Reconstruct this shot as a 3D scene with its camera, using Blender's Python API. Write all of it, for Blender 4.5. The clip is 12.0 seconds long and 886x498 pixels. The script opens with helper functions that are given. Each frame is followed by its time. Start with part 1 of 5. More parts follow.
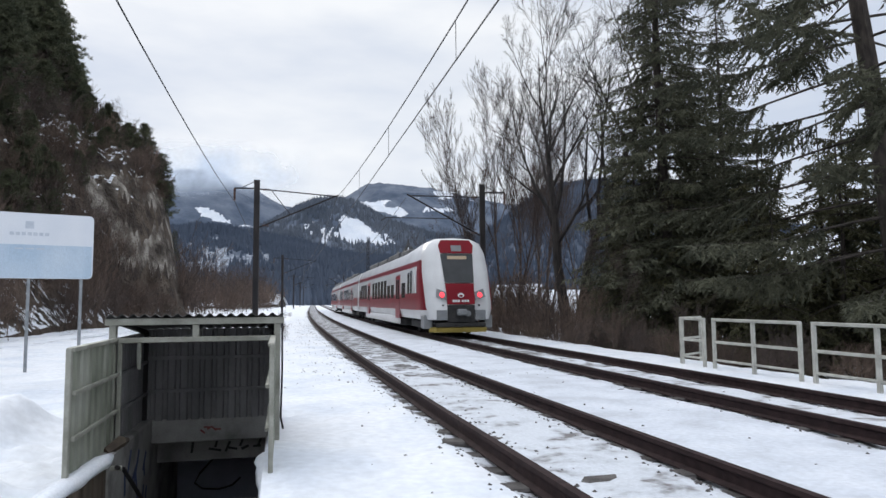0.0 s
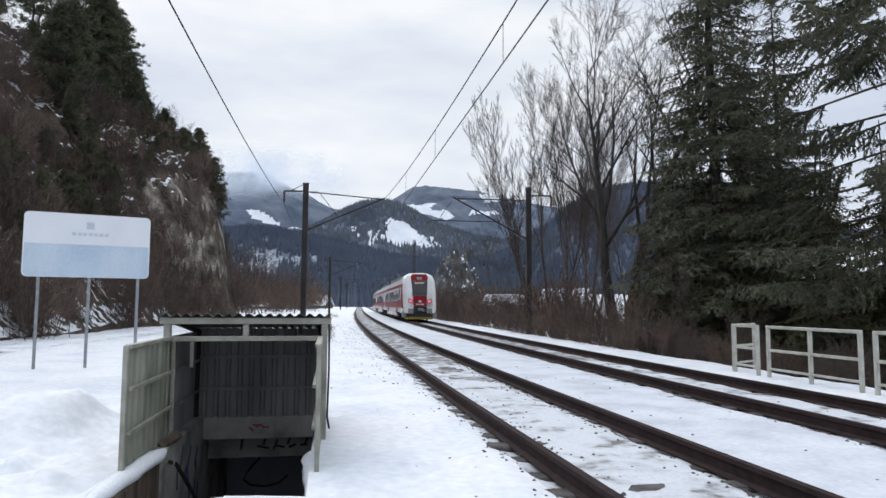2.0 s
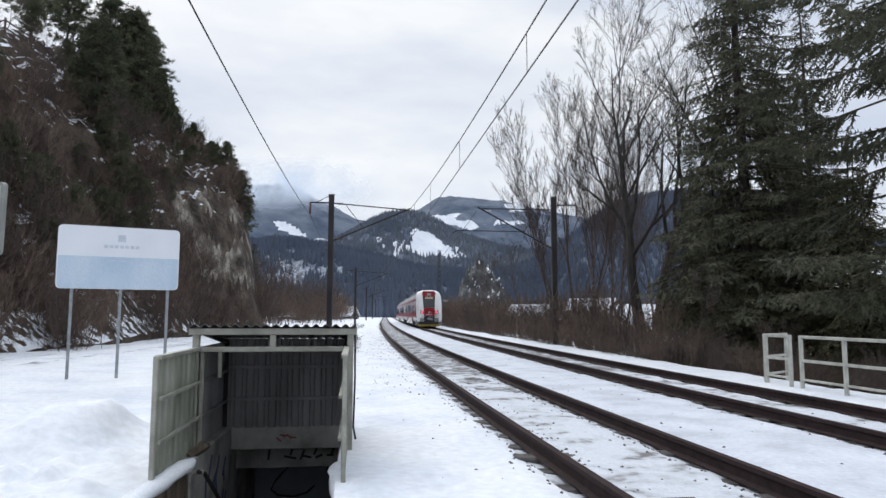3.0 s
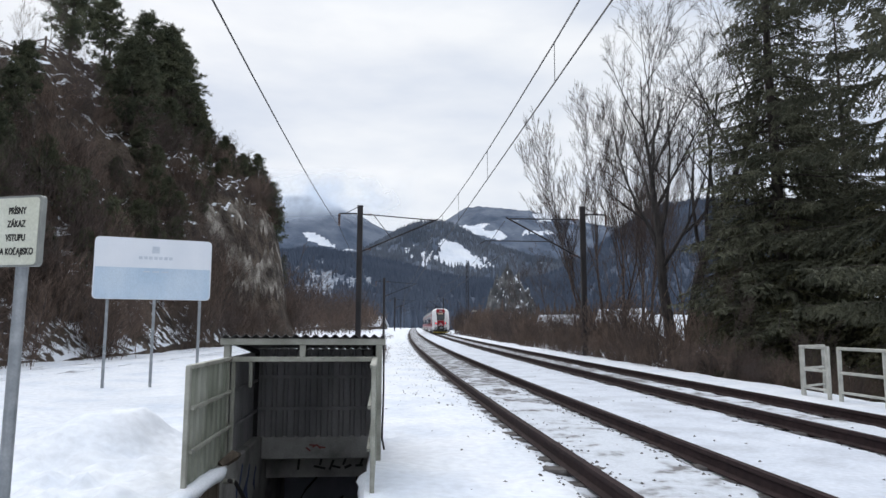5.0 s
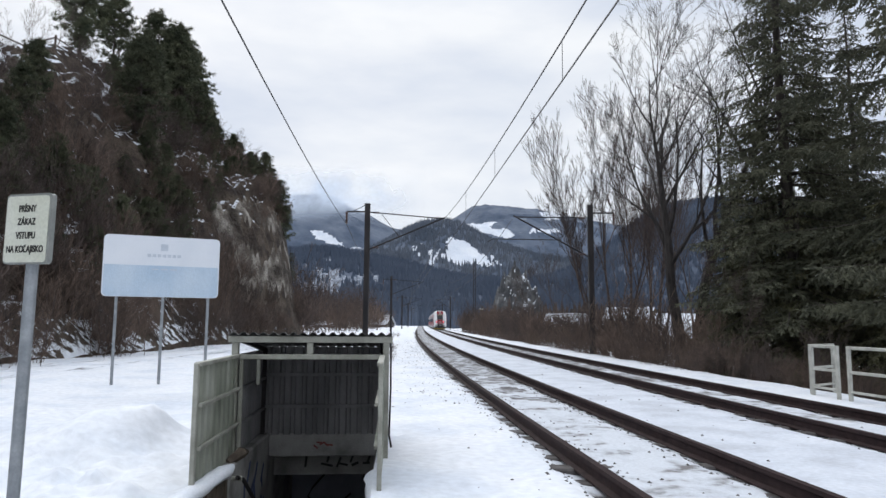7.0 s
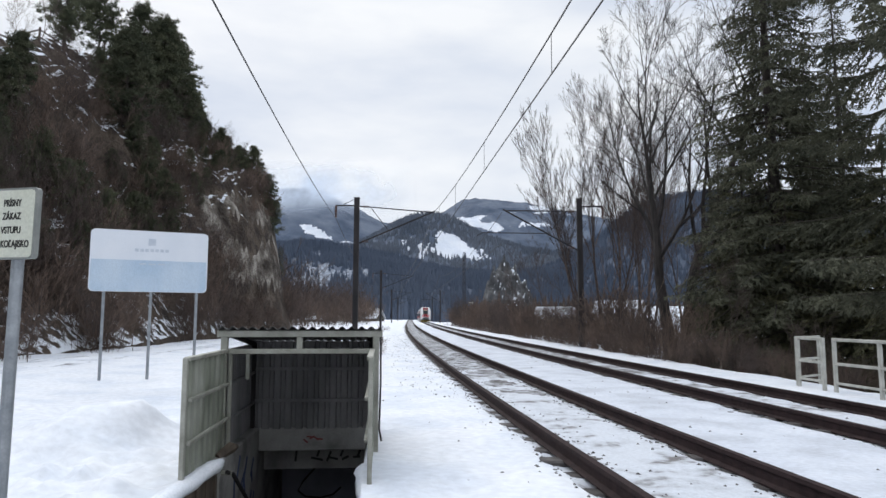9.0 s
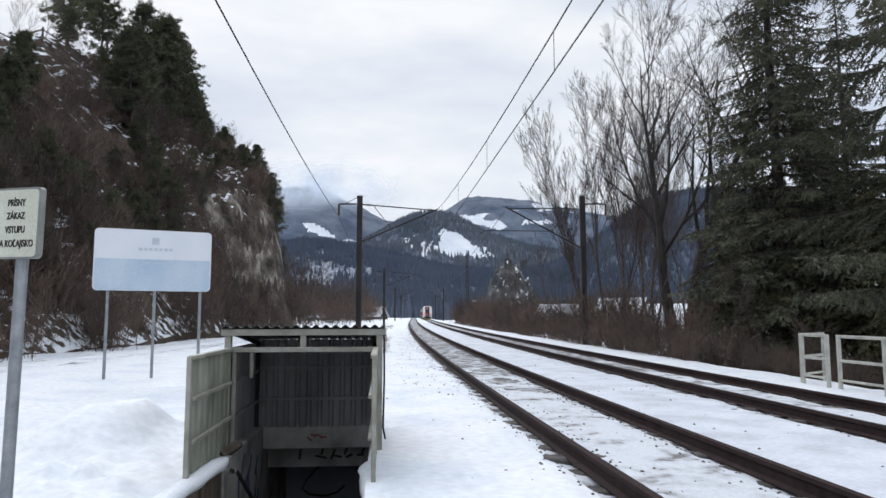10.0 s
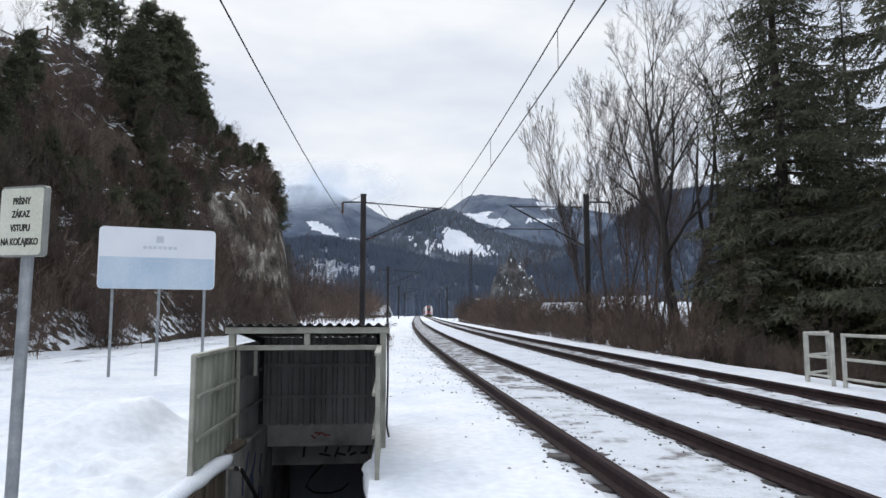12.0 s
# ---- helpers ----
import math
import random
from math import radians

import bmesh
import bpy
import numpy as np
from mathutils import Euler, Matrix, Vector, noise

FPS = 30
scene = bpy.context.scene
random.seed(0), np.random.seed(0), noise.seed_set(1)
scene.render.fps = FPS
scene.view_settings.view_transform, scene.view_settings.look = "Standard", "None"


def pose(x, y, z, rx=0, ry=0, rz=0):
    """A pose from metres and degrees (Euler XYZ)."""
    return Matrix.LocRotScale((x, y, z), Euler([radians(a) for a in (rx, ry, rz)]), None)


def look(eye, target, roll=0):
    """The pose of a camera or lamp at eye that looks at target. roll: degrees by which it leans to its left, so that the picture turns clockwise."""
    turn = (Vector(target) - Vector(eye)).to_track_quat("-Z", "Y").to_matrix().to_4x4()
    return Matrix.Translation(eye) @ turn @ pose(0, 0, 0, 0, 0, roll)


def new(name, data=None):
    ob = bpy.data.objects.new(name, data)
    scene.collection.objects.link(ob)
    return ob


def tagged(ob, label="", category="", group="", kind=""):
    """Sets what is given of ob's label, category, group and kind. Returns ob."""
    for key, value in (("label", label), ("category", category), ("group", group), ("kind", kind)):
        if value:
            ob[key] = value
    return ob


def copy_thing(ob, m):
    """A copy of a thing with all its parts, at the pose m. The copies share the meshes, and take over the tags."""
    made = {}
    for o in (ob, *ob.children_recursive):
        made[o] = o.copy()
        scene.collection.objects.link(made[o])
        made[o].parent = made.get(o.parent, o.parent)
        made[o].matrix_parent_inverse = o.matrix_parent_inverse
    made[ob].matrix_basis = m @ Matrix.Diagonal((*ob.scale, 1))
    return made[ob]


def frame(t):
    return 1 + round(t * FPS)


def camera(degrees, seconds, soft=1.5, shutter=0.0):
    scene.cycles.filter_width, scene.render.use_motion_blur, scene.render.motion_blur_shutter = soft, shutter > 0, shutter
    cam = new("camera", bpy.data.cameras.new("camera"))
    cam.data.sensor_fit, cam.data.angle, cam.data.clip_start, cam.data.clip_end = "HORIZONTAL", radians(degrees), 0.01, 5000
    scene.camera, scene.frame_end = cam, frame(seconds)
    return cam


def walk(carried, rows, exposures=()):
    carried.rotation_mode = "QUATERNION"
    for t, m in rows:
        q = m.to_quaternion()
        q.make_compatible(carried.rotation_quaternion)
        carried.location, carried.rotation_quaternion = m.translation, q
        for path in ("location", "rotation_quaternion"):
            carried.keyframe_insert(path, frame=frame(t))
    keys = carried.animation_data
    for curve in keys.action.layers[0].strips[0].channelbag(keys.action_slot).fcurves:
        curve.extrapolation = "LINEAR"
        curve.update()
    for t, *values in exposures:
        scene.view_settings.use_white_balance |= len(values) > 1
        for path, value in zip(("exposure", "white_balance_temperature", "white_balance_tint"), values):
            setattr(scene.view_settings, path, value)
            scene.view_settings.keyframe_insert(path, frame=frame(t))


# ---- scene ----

# ---------------------------------------------------------------- camera
EYE = 1.31                      # eye above the rail heads (z = 0)
cam = camera(67.2, 12.0)
VIEW = [(0.0, -8.80, 4.50, 0.42), (0.5, -6.29, 4.33, 0.09), (1.0, -5.10, 4.33, -0.33), (1.5, -5.68, 4.40, -0.37),
        (2.0, -4.92, 4.76, -0.30), (2.5, -3.73, 5.22, -0.11), (3.0, -2.75, 5.63, -0.15), (5.0, -0.33, 6.51, -0.23),
        (5.5, 0.21, 6.63, -0.13), (6.0, 0.60, 6.63, -0.10), (6.5, 0.55, 6.52, -0.20), (7.0, 0.28, 6.35, -0.38),
        (7.5, -0.03, 6.15, -0.49), (9.5, -0.65, 5.74, -0.08), (10.0, -0.31, 5.65, 0.04), (10.5, -0.13, 5.62, 0.09),
        (11.0, 0.02, 5.64, -0.11), (11.5, 0.06, 5.57, -0.24), (12.0, 0.0, 5.50, 0.0)]
walk(cam, [(t, pose(0, 0, EYE, 90 + p, r, y)) for t, y, p, r in VIEW])

# ---------------------------------------------------------------- light
scene.view_settings.exposure = 0.0
world = bpy.data.worlds.new("overcast_sky")
scene.world = world
world.use_nodes = True
wn, wl = world.node_tree.nodes, world.node_tree.links
wn.clear()
w_out, w_bg = wn.new("ShaderNodeOutputWorld"), wn.new("ShaderNodeBackground")
w_sky = wn.new("ShaderNodeTexSky")
w_sky.sky_type, w_sky.sun_disc = "NISHITA", False
w_sky.sun_elevation, w_sky.sun_rotation = radians(32), radians(-25)
w_dim = wn.new("ShaderNodeVectorMath")
w_dim.operation = "SCALE"
w_dim.inputs["Scale"].default_value = 0.08
w_co, w_map = wn.new("ShaderNodeTexCoord"), wn.new("ShaderNodeMapping")
w_map.inputs["Scale"].default_value = (1.0, 1.0, 3.2)
w_noise, w_ramp, w_mix = wn.new("ShaderNodeTexNoise"), wn.new("ShaderNodeValToRGB"), wn.new("ShaderNodeMix")
w_noise.inputs["Scale"].default_value, w_noise.inputs["Detail"].default_value = 2.1, 6.0
w_noise.inputs["Roughness"].default_value = 0.5
w_ramp.color_ramp.elements[0].position, w_ramp.color_ramp.elements[0].color = 0.36, (0.65, 0.72, 0.85, 1)
w_ramp.color_ramp.elements[1].position, w_ramp.color_ramp.elements[1].color = 0.62, (0.96, 0.985, 1.02, 1)
w_mix.data_type = "RGBA"
w_mix.inputs["Factor"].default_value = 0.93
w_bg.inputs["Strength"].default_value = 1.0
wl.new(w_co.outputs["Generated"], w_map.inputs["Vector"])
wl.new(w_map.outputs["Vector"], w_noise.inputs["Vector"])
wl.new(w_noise.outputs["Fac"], w_ramp.inputs["Fac"])
wl.new(w_sky.outputs["Color"], w_dim.inputs[0])
wl.new(w_dim.outputs["Vector"], w_mix.inputs["A"])
wl.new(w_ramp.outputs["Color"], w_mix.inputs["B"])
# a closed cloud cover is brighter overhead than near the horizon
w_sep, w_up = wn.new("ShaderNodeSeparateXYZ"), wn.new("ShaderNodeMapRange")
w_up.interpolation_type = "SMOOTHSTEP"
w_up.inputs["From Min"].default_value, w_up.inputs["From Max"].default_value = 0.40, 1.0
w_up.inputs["To Min"].default_value, w_up.inputs["To Max"].default_value = 1.0, 2.05
wl.new(w_co.outputs["Generated"], w_sep.inputs["Vector"])
wl.new(w_sep.outputs["Z"], w_up.inputs["Value"])
wl.new(w_up.outputs["Result"], w_bg.inputs["Strength"])
wl.new(w_mix.outputs["Result"], w_bg.inputs["Color"])
wl.new(w_bg.outputs["Background"], w_out.inputs["Surface"])

sun = new("sun", bpy.data.lights.new("sun", "SUN"))
sun.data.energy, sun.data.angle, sun.data.color = 1.2, radians(30), (1.0, 0.97, 0.93)
sun.matrix_world = look((0, 0, 0), (0.36, -0.77, -0.53))


# ---------------------------------------------------------------- mesh helpers
class Build:
    """Collects points and faces for one mesh."""

    def __init__(self):
        self.v, self.f = [], []

    def add(self, verts, faces):
        n = len(self.v)
        self.v.extend([tuple(p) for p in verts])
        self.f.extend([tuple(i + n for i in q) for q in faces])
        return self

    def box(self, x0, x1, y0, y1, z0, z1, bevel=0.0, m=None):
        if bevel <= 0:
            vs = [(x, y, z) for x in (x0, x1) for y in (y0, y1) for z in (z0, z1)]
            fs = [(0, 1, 3, 2), (4, 6, 7, 5), (0, 4, 5, 1), (2, 3, 7, 6), (0, 2, 6, 4), (1, 5, 7, 3)]
        else:
            b = bevel
            vs, idx = [], {}
            for i, x in enumerate((x0, x1)):
                for j, y in enumerate((y0, y1)):
                    for k, z in enumerate((z0, z1)):
                        sx, sy, sz = (1 - 2 * i) * b, (1 - 2 * j) * b, (1 - 2 * k) * b
                        for a, p in enumerate(((x, y + sy, z + sz), (x + sx, y, z + sz), (x + sx, y + sy, z))):
                            idx[i, j, k, a] = len(vs)
                            vs.append(p)
            fs = []
            for i in (0, 1):
                fs.append([idx[i, j, k, 0] for j, k in ((0, 0), (0, 1), (1, 1), (1, 0))])
                fs.append([idx[j, i, k, 1] for j, k in ((0, 0), (0, 1), (1, 1), (1, 0))])
                fs.append([idx[j, k, i, 2] for j, k in ((0, 0), (0, 1), (1, 1), (1, 0))])
            for i in (0, 1):
                for j in (0, 1):
                    fs.append([idx[i, j, 0, 0], idx[i, j, 1, 0], idx[i, j, 1, 1], idx[i, j, 0, 1]])
                    fs.append([idx[i, 0, j, 0], idx[i, 1, j, 0], idx[i, 1, j, 2], idx[i, 0, j, 2]])
                    fs.append([idx[0, i, j, 1], idx[1, i, j, 1], idx[1, i, j, 2], idx[0, i, j, 2]])
                    for k in (0, 1):
                        fs.append([idx[i, j, k, a] for a in range(3)])
        if m is not None:
            vs = [tuple(m @ Vector(p)) for p in vs]
        return self.add(vs, fs)

    def tube(self, path, radii, sides=6, cap=True):
        """A round tube along the points of path."""
        if not hasattr(radii, "__len__"):
            radii = [radii] * len(path)
        pts = [Vector(p) for p in path]
        vs, fs = [], []
        for i, p in enumerate(pts):
            d = (pts[min(i + 1, len(pts) - 1)] - pts[max(i - 1, 0)]).normalized()
            a = d.cross(Vector((0, 0, 1)) if abs(d.z) < 0.92 else Vector((1, 0, 0))).normalized()
            b = d.cross(a)
            for k in range(sides):
                w = 2 * math.pi * k / sides
                vs.append(p + (a * math.cos(w) + b * math.sin(w)) * radii[i])
        for i in range(len(pts) - 1):
            for k in range(sides):
                q = (k + 1) % sides
                fs.append((i * sides + k, i * sides + q, (i + 1) * sides + q, (i + 1) * sides + k))
        if cap:
            fs.append(tuple(range(sides))[::-1])
            fs.append(tuple((len(pts) - 1) * sides + k for k in range(sides)))
        return self.add(vs, fs)

    def sweep(self, profile, path, closed=True):
        """A profile of (across, up) carried along a level path of points."""
        pts = [Vector(p) for p in path]
        n = len(profile)
        vs, fs = [], []
        for i, p in enumerate(pts):
            d = pts[min(i + 1, len(pts) - 1)] - pts[max(i - 1, 0)]
            d.z = 0
            d.normalize()
            a = Vector((d.y, -d.x, 0))
            for u, w in profile:
                vs.append(p + a * u + Vector((0, 0, w)))
        for i in range(len(pts) - 1):
            for k in range(n if closed else n - 1):
                q = (k + 1) % n
                fs.append((i * n + k, i * n + q, (i + 1) * n + q, (i + 1) * n + k))
        if closed:
            fs.append(tuple(range(n)))
            fs.append(tuple((len(pts) - 1) * n + k for k in range(n))[::-1])
        return self.add(vs, fs)

    def slab(self, outline, depth, m):
        """A flat plate: outline in (x, z) of the frame m, thickness along its y."""
        n = len(outline)
        vs = [m @ Vector((x, 0, z)) for x, z in outline] + [m @ Vector((x, depth, z)) for x, z in outline]
        fs = [tuple(range(n)), tuple(range(n, 2 * n))[::-1]]
        fs += [(k, k + n, (k + 1) % n + n, (k + 1) % n) for k in range(n)]
        return self.add(vs, fs)

    def mesh(self, name, material, smooth=False):
        me = bpy.data.meshes.new(name)
        me.from_pydata([tuple(p) for p in self.v], [], self.f)
        me.update()
        if smooth is True:
            me.polygons.foreach_set("use_smooth", [True] * len(me.polygons))
        else:
            bm = bmesh.new()
            bm.from_mesh(me)
            bmesh.ops.recalc_face_normals(bm, faces=bm.faces)
            bm.to_mesh(me)
            bm.free()
            if smooth == "angle":
                me.polygons.foreach_set("use_smooth", [True] * len(me.polygons))
                me.set_sharp_from_angle(angle=radians(38))
        if material is not None:
            me.materials.append(material)
        return me


def part(name, build, material, parent=None, label="", smooth=False, m=None):
    ob = new(name, build.mesh(name, material, smooth) if isinstance(build, Build) else build)
    if parent is not None:
        ob.parent = parent
    if m is not None:
        ob.matrix_basis = m
    return tagged(ob, label)


def thing(name, m, label, category, group="", kind=""):
    ob = new(name)
    ob.matrix_basis = m
    return tagged(ob, label, category, group, kind)


def solo(name, build, material, label, category, group="", kind="", m=None, smooth=False):
    return tagged(part(name, build, material, None, label, smooth, m), label, category, group, kind)


def rounded(w, h, r, n=4):
    """Outline of a rounded rectangle about its centre."""
    out = []
    for cx, cz, a0 in ((w / 2 - r, h / 2 - r, 0), (-w / 2 + r, h / 2 - r, 90), (-w / 2 + r, -h / 2 + r, 180), (w / 2 - r, -h / 2 + r, 270)):
        for k in range(n + 1):
            a = radians(a0 + 90 * k / n)
            out.append((cx + r * math.cos(a), cz + r * math.sin(a)))
    return out


# ---------------------------------------------------------------- materials
def material(name, colours, scale=4.0, rough=0.7, metal=0.0, bump=0.2, fine=60.0, stretch=(1, 1, 1), spots=(0.35, 0.65),
             vary=0.0, bump_size=0.01, spec=0.4):
    """Two or three colours blended by a coarse noise, with fine grain in colour and relief."""
    mat = bpy.data.materials.new(name)
    mat.use_nodes = True
    nt = mat.node_tree
    nodes, links = nt.nodes, nt.links
    bsdf = nodes["Principled BSDF"]
    co, mp = nodes.new("ShaderNodeTexCoord"), nodes.new("ShaderNodeMapping")
    mp.inputs["Scale"].default_value = stretch
    links.new(co.outputs["Object"], mp.inputs["Vector"])
    coarse, grain = nodes.new("ShaderNodeTexNoise"), nodes.new("ShaderNodeTexNoise")
    coarse.inputs["Scale"].default_value, coarse.inputs["Detail"].default_value = scale, 6
    grain.inputs["Scale"].default_value, grain.inputs["Detail"].default_value = fine, 4
    for t in (coarse, grain):
        links.new(mp.outputs["Vector"], t.inputs["Vector"])
    ramp = nodes.new("ShaderNodeValToRGB")
    els = ramp.color_ramp.elements
    els[0].position, els[1].position = spots
    els[0].color, els[1].color = (*colours[0], 1), (*colours[-1], 1)
    if len(colours) > 2:
        e = els.new(sum(spots) / 2)
        e.color = (*colours[1], 1)
    links.new(coarse.outputs["Fac"], ramp.inputs["Fac"])
    mul = nodes.new("ShaderNodeMix")
    mul.data_type, mul.blend_type = "RGBA", "MULTIPLY"
    mul.inputs["Factor"].default_value = 0.35
    links.new(ramp.outputs["Color"], mul.inputs["A"])
    links.new(grain.outputs["Fac"], mul.inputs["B"])
    last = mul.outputs["Result"]
    if vary > 0:
        info, hsv, rng = nodes.new("ShaderNodeObjectInfo"), nodes.new("ShaderNodeHueSaturation"), nodes.new("ShaderNodeMapRange")
        rng.inputs["To Min"].default_value, rng.inputs["To Max"].default_value = 1 - vary, 1 + vary
        links.new(info.outputs["Random"], rng.inputs["Value"])
        links.new(rng.outputs["Result"], hsv.inputs["Value"])
        links.new(last, hsv.inputs["Color"])
        last = hsv.outputs["Color"]
    links.new(last, bsdf.inputs["Base Color"])
    bsdf.inputs["Roughness"].default_value, bsdf.inputs["Metallic"].default_value = rough, metal
    bsdf.inputs["Specular IOR Level"].default_value = spec
    if bump > 0:
        bp = nodes.new("ShaderNodeBump")
        bp.inputs["Strength"].default_value, bp.inputs["Distance"].default_value = bump, bump_size
        links.new(grain.outputs["Fac"], bp.inputs["Height"])
        links.new(bp.outputs["Normal"], bsdf.inputs["Normal"])
    return mat


def snowy(name, under, snow_from=0.55, snow_to=0.75, scale=1.5, patch=0.5, bump=0.6, snow=(0.82, 0.86, 0.92), fine=14.0, snow_scale=0.0, relief=0.12):
    """A rough ground or rock that carries snow where it lies flat."""
    mat = material(name, under, scale=scale, rough=0.9, bump=bump, fine=fine, bump_size=relief, spec=0.2)
    nodes, links = mat.node_tree.nodes, mat.node_tree.links
    bsdf = nodes["Principled BSDF"]
    old = bsdf.inputs["Base Color"].links[0].from_socket
    geo, sep, nz = nodes.new("ShaderNodeNewGeometry"), nodes.new("ShaderNodeSeparateXYZ"), nodes.new("ShaderNodeTexNoise")
    nz.inputs["Scale"].default_value, nz.inputs["Detail"].default_value = snow_scale or scale * 1.3, 6
    co = nodes.new("ShaderNodeTexCoord")
    links.new(co.outputs["Object"], nz.inputs["Vector"])
    links.new(geo.outputs["Normal"], sep.inputs["Vector"])
    add = nodes.new("ShaderNodeMath")
    add.operation = "MULTIPLY_ADD"
    add.inputs[1].default_value, add.inputs[2].default_value = patch, -patch / 2
    links.new(nz.outputs["Fac"], add.inputs[0])
    total = nodes.new("ShaderNodeMath")
    links.new(add.outputs["Value"], total.inputs[0])
    links.new(sep.outputs["Z"], total.inputs[1])
    rng = nodes.new("ShaderNodeMapRange")
    rng.inputs["From Min"].default_value, rng.inputs["From Max"].default_value = snow_from, snow_to
    links.new(total.outputs["Value"], rng.inputs["Value"])
    mix = nodes.new("ShaderNodeMix")
    mix.data_type = "RGBA"
    mix.inputs["B"].default_value = (*snow, 1)
    links.new(rng.outputs["Result"], mix.inputs["Factor"])
    links.new(old, mix.inputs["A"])
    links.new(mix.outputs["Result"], bsdf.inputs["Base Color"])
    return mat


SNOW = material("snow", [(0.78, 0.83, 0.90), (0.86, 0.89, 0.94)], scale=1.2, rough=0.65, bump=0.35, fine=22, bump_size=0.02, spec=0.3)
SNOW_CAP = material("snow_cap", [(0.78, 0.83, 0.90), (0.88, 0.90, 0.94)], scale=5, rough=0.7, bump=0.3, fine=40, spec=0.3)
RUST = material("rusty_rail_steel", [(0.030, 0.020, 0.021), (0.050, 0.032, 0.032)], scale=9, rough=0.8, metal=0.0, bump=0.4, fine=90, spec=0.12)
SLEEPER = material("old_sleeper", [(0.05, 0.045, 0.045), (0.13, 0.12, 0.115)], scale=6, rough=0.9, bump=0.5, fine=70, vary=0.3)
STONE = material("ballast_stone", [(0.07, 0.065, 0.065), (0.16, 0.15, 0.145)], scale=30, rough=0.9, bump=0.5, fine=90)
POLE = material("dark_weathered_mast", [(0.022, 0.02, 0.022), (0.05, 0.044, 0.044)], scale=3, rough=0.8, metal=0.2, bump=0.3, stretch=(1, 1, 0.2))
WIRE = material("wire", [(0.05, 0.05, 0.055), (0.08, 0.08, 0.085)], scale=8, rough=0.6, metal=0.5, bump=0)
INSULATOR = material("brown_insulator", [(0.06, 0.03, 0.025), (0.10, 0.05, 0.04)], scale=10, rough=0.3, bump=0)
SHEET_PAINT = material("greyish_green_painted_sheet", [(0.18, 0.195, 0.155), (0.29, 0.305, 0.25), (0.36, 0.37, 0.32)], scale=3.2, rough=0.6, bump=0.25, fine=35, stretch=(1, 1, 0.35))
FRAME_PAINT = material("pale_painted_steel", [(0.26, 0.26, 0.22), (0.40, 0.40, 0.35)], scale=5, rough=0.55, bump=0.25, fine=50)
DARK_SHEET = material("dark_corrugated_sheet", [(0.18, 0.178, 0.185), (0.30, 0.295, 0.30)], scale=2.5, rough=0.7, bump=0.2, stretch=(1, 1, 0.3))
ROOF_SHEET = material("grey_corrugated_roofing", [(0.06, 0.06, 0.06), (0.13, 0.13, 0.125)], scale=4, rough=0.85, bump=0.4)
CONCRETE = material("stained_concrete", [(0.20, 0.195, 0.19), (0.36, 0.355, 0.34), (0.45, 0.44, 0.43)], scale=2.6, rough=0.9, bump=0.5, fine=45)
OLD_BOARD = material("rust_streaked_board", [(0.06, 0.045, 0.035), (0.16, 0.13, 0.10)], scale=6, rough=0.9, bump=0.4, stretch=(1, 1, 0.15))
GALV = material("galvanised_steel", [(0.24, 0.26, 0.28), (0.36, 0.38, 0.40)], scale=7, rough=0.5, metal=0.4, bump=0.1)
SIGN_FACE = material("off_white_sign_enamel", [(0.62, 0.63, 0.52), (0.70, 0.71, 0.62)], scale=3, rough=0.45, bump=0.05)
SIGN_BACK = material("sign_rim", [(0.20, 0.21, 0.20), (0.28, 0.29, 0.27)], scale=6, rough=0.5, bump=0.05)
BLACK = material("black_lettering", [(0.02, 0.02, 0.02), (0.035, 0.035, 0.03)], scale=20, rough=0.6, bump=0)
BOARD_WHITE = material("white_faded_board", [(0.76, 0.80, 0.86), (0.82, 0.85, 0.90)], scale=1.5, rough=0.5, bump=0.05)
BOARD_BLUE = material("pale_blue_faded_print", [(0.45, 0.58, 0.72), (0.60, 0.70, 0.80)], scale=1.1, rough=0.5, bump=0.03, stretch=(1, 1, 0.5))
BOARD_GREY = material("faded_grey_print", [(0.52, 0.58, 0.66), (0.62, 0.67, 0.74)], scale=8, rough=0.5, bump=0)
RAILING = material("white_railing_paint", [(0.38, 0.38, 0.34), (0.56, 0.56, 0.51)], scale=5, rough=0.6, bump=0.25)
BARK = material("dark_bark", [(0.024, 0.021, 0.020), (0.060, 0.052, 0.048)], scale=6, rough=0.95, bump=0.7, fine=30, stretch=(1, 1, 0.25), bump_size=0.03)
BARK_PINE = material("brown_conifer_bark", [(0.040, 0.034, 0.030), (0.090, 0.074, 0.064)], scale=7, rough=0.95, bump=0.7, fine=30, stretch=(1, 1, 0.3), bump_size=0.03)
TWIG = material("brown_twigs", [(0.055, 0.042, 0.038), (0.12, 0.09, 0.078)], scale=5, rough=0.95, bump=0, vary=0.25)
DRY = material("dry_reddish_scrub", [(0.10, 0.070, 0.056), (0.20, 0.145, 0.112)], scale=3, rough=0.95, bump=0, vary=0.3)
NEEDLE = material("dark_spruce_needles", [(0.066, 0.070, 0.048), (0.132, 0.134, 0.088)], scale=1.2, rough=0.8, bump=0, vary=0.15, spec=0.25)
NEEDLE_OLIVE = material("olive_conifer_needles", [(0.066, 0.068, 0.040), (0.135, 0.130, 0.070)], scale=1.2, rough=0.8, bump=0, vary=0.2, spec=0.25)
PINE_NEEDLE = material("dark_pine_needles", [(0.064, 0.076, 0.048), (0.135, 0.142, 0.086)], scale=0.7, rough=0.85, bump=0, vary=0.25, spec=0.2)
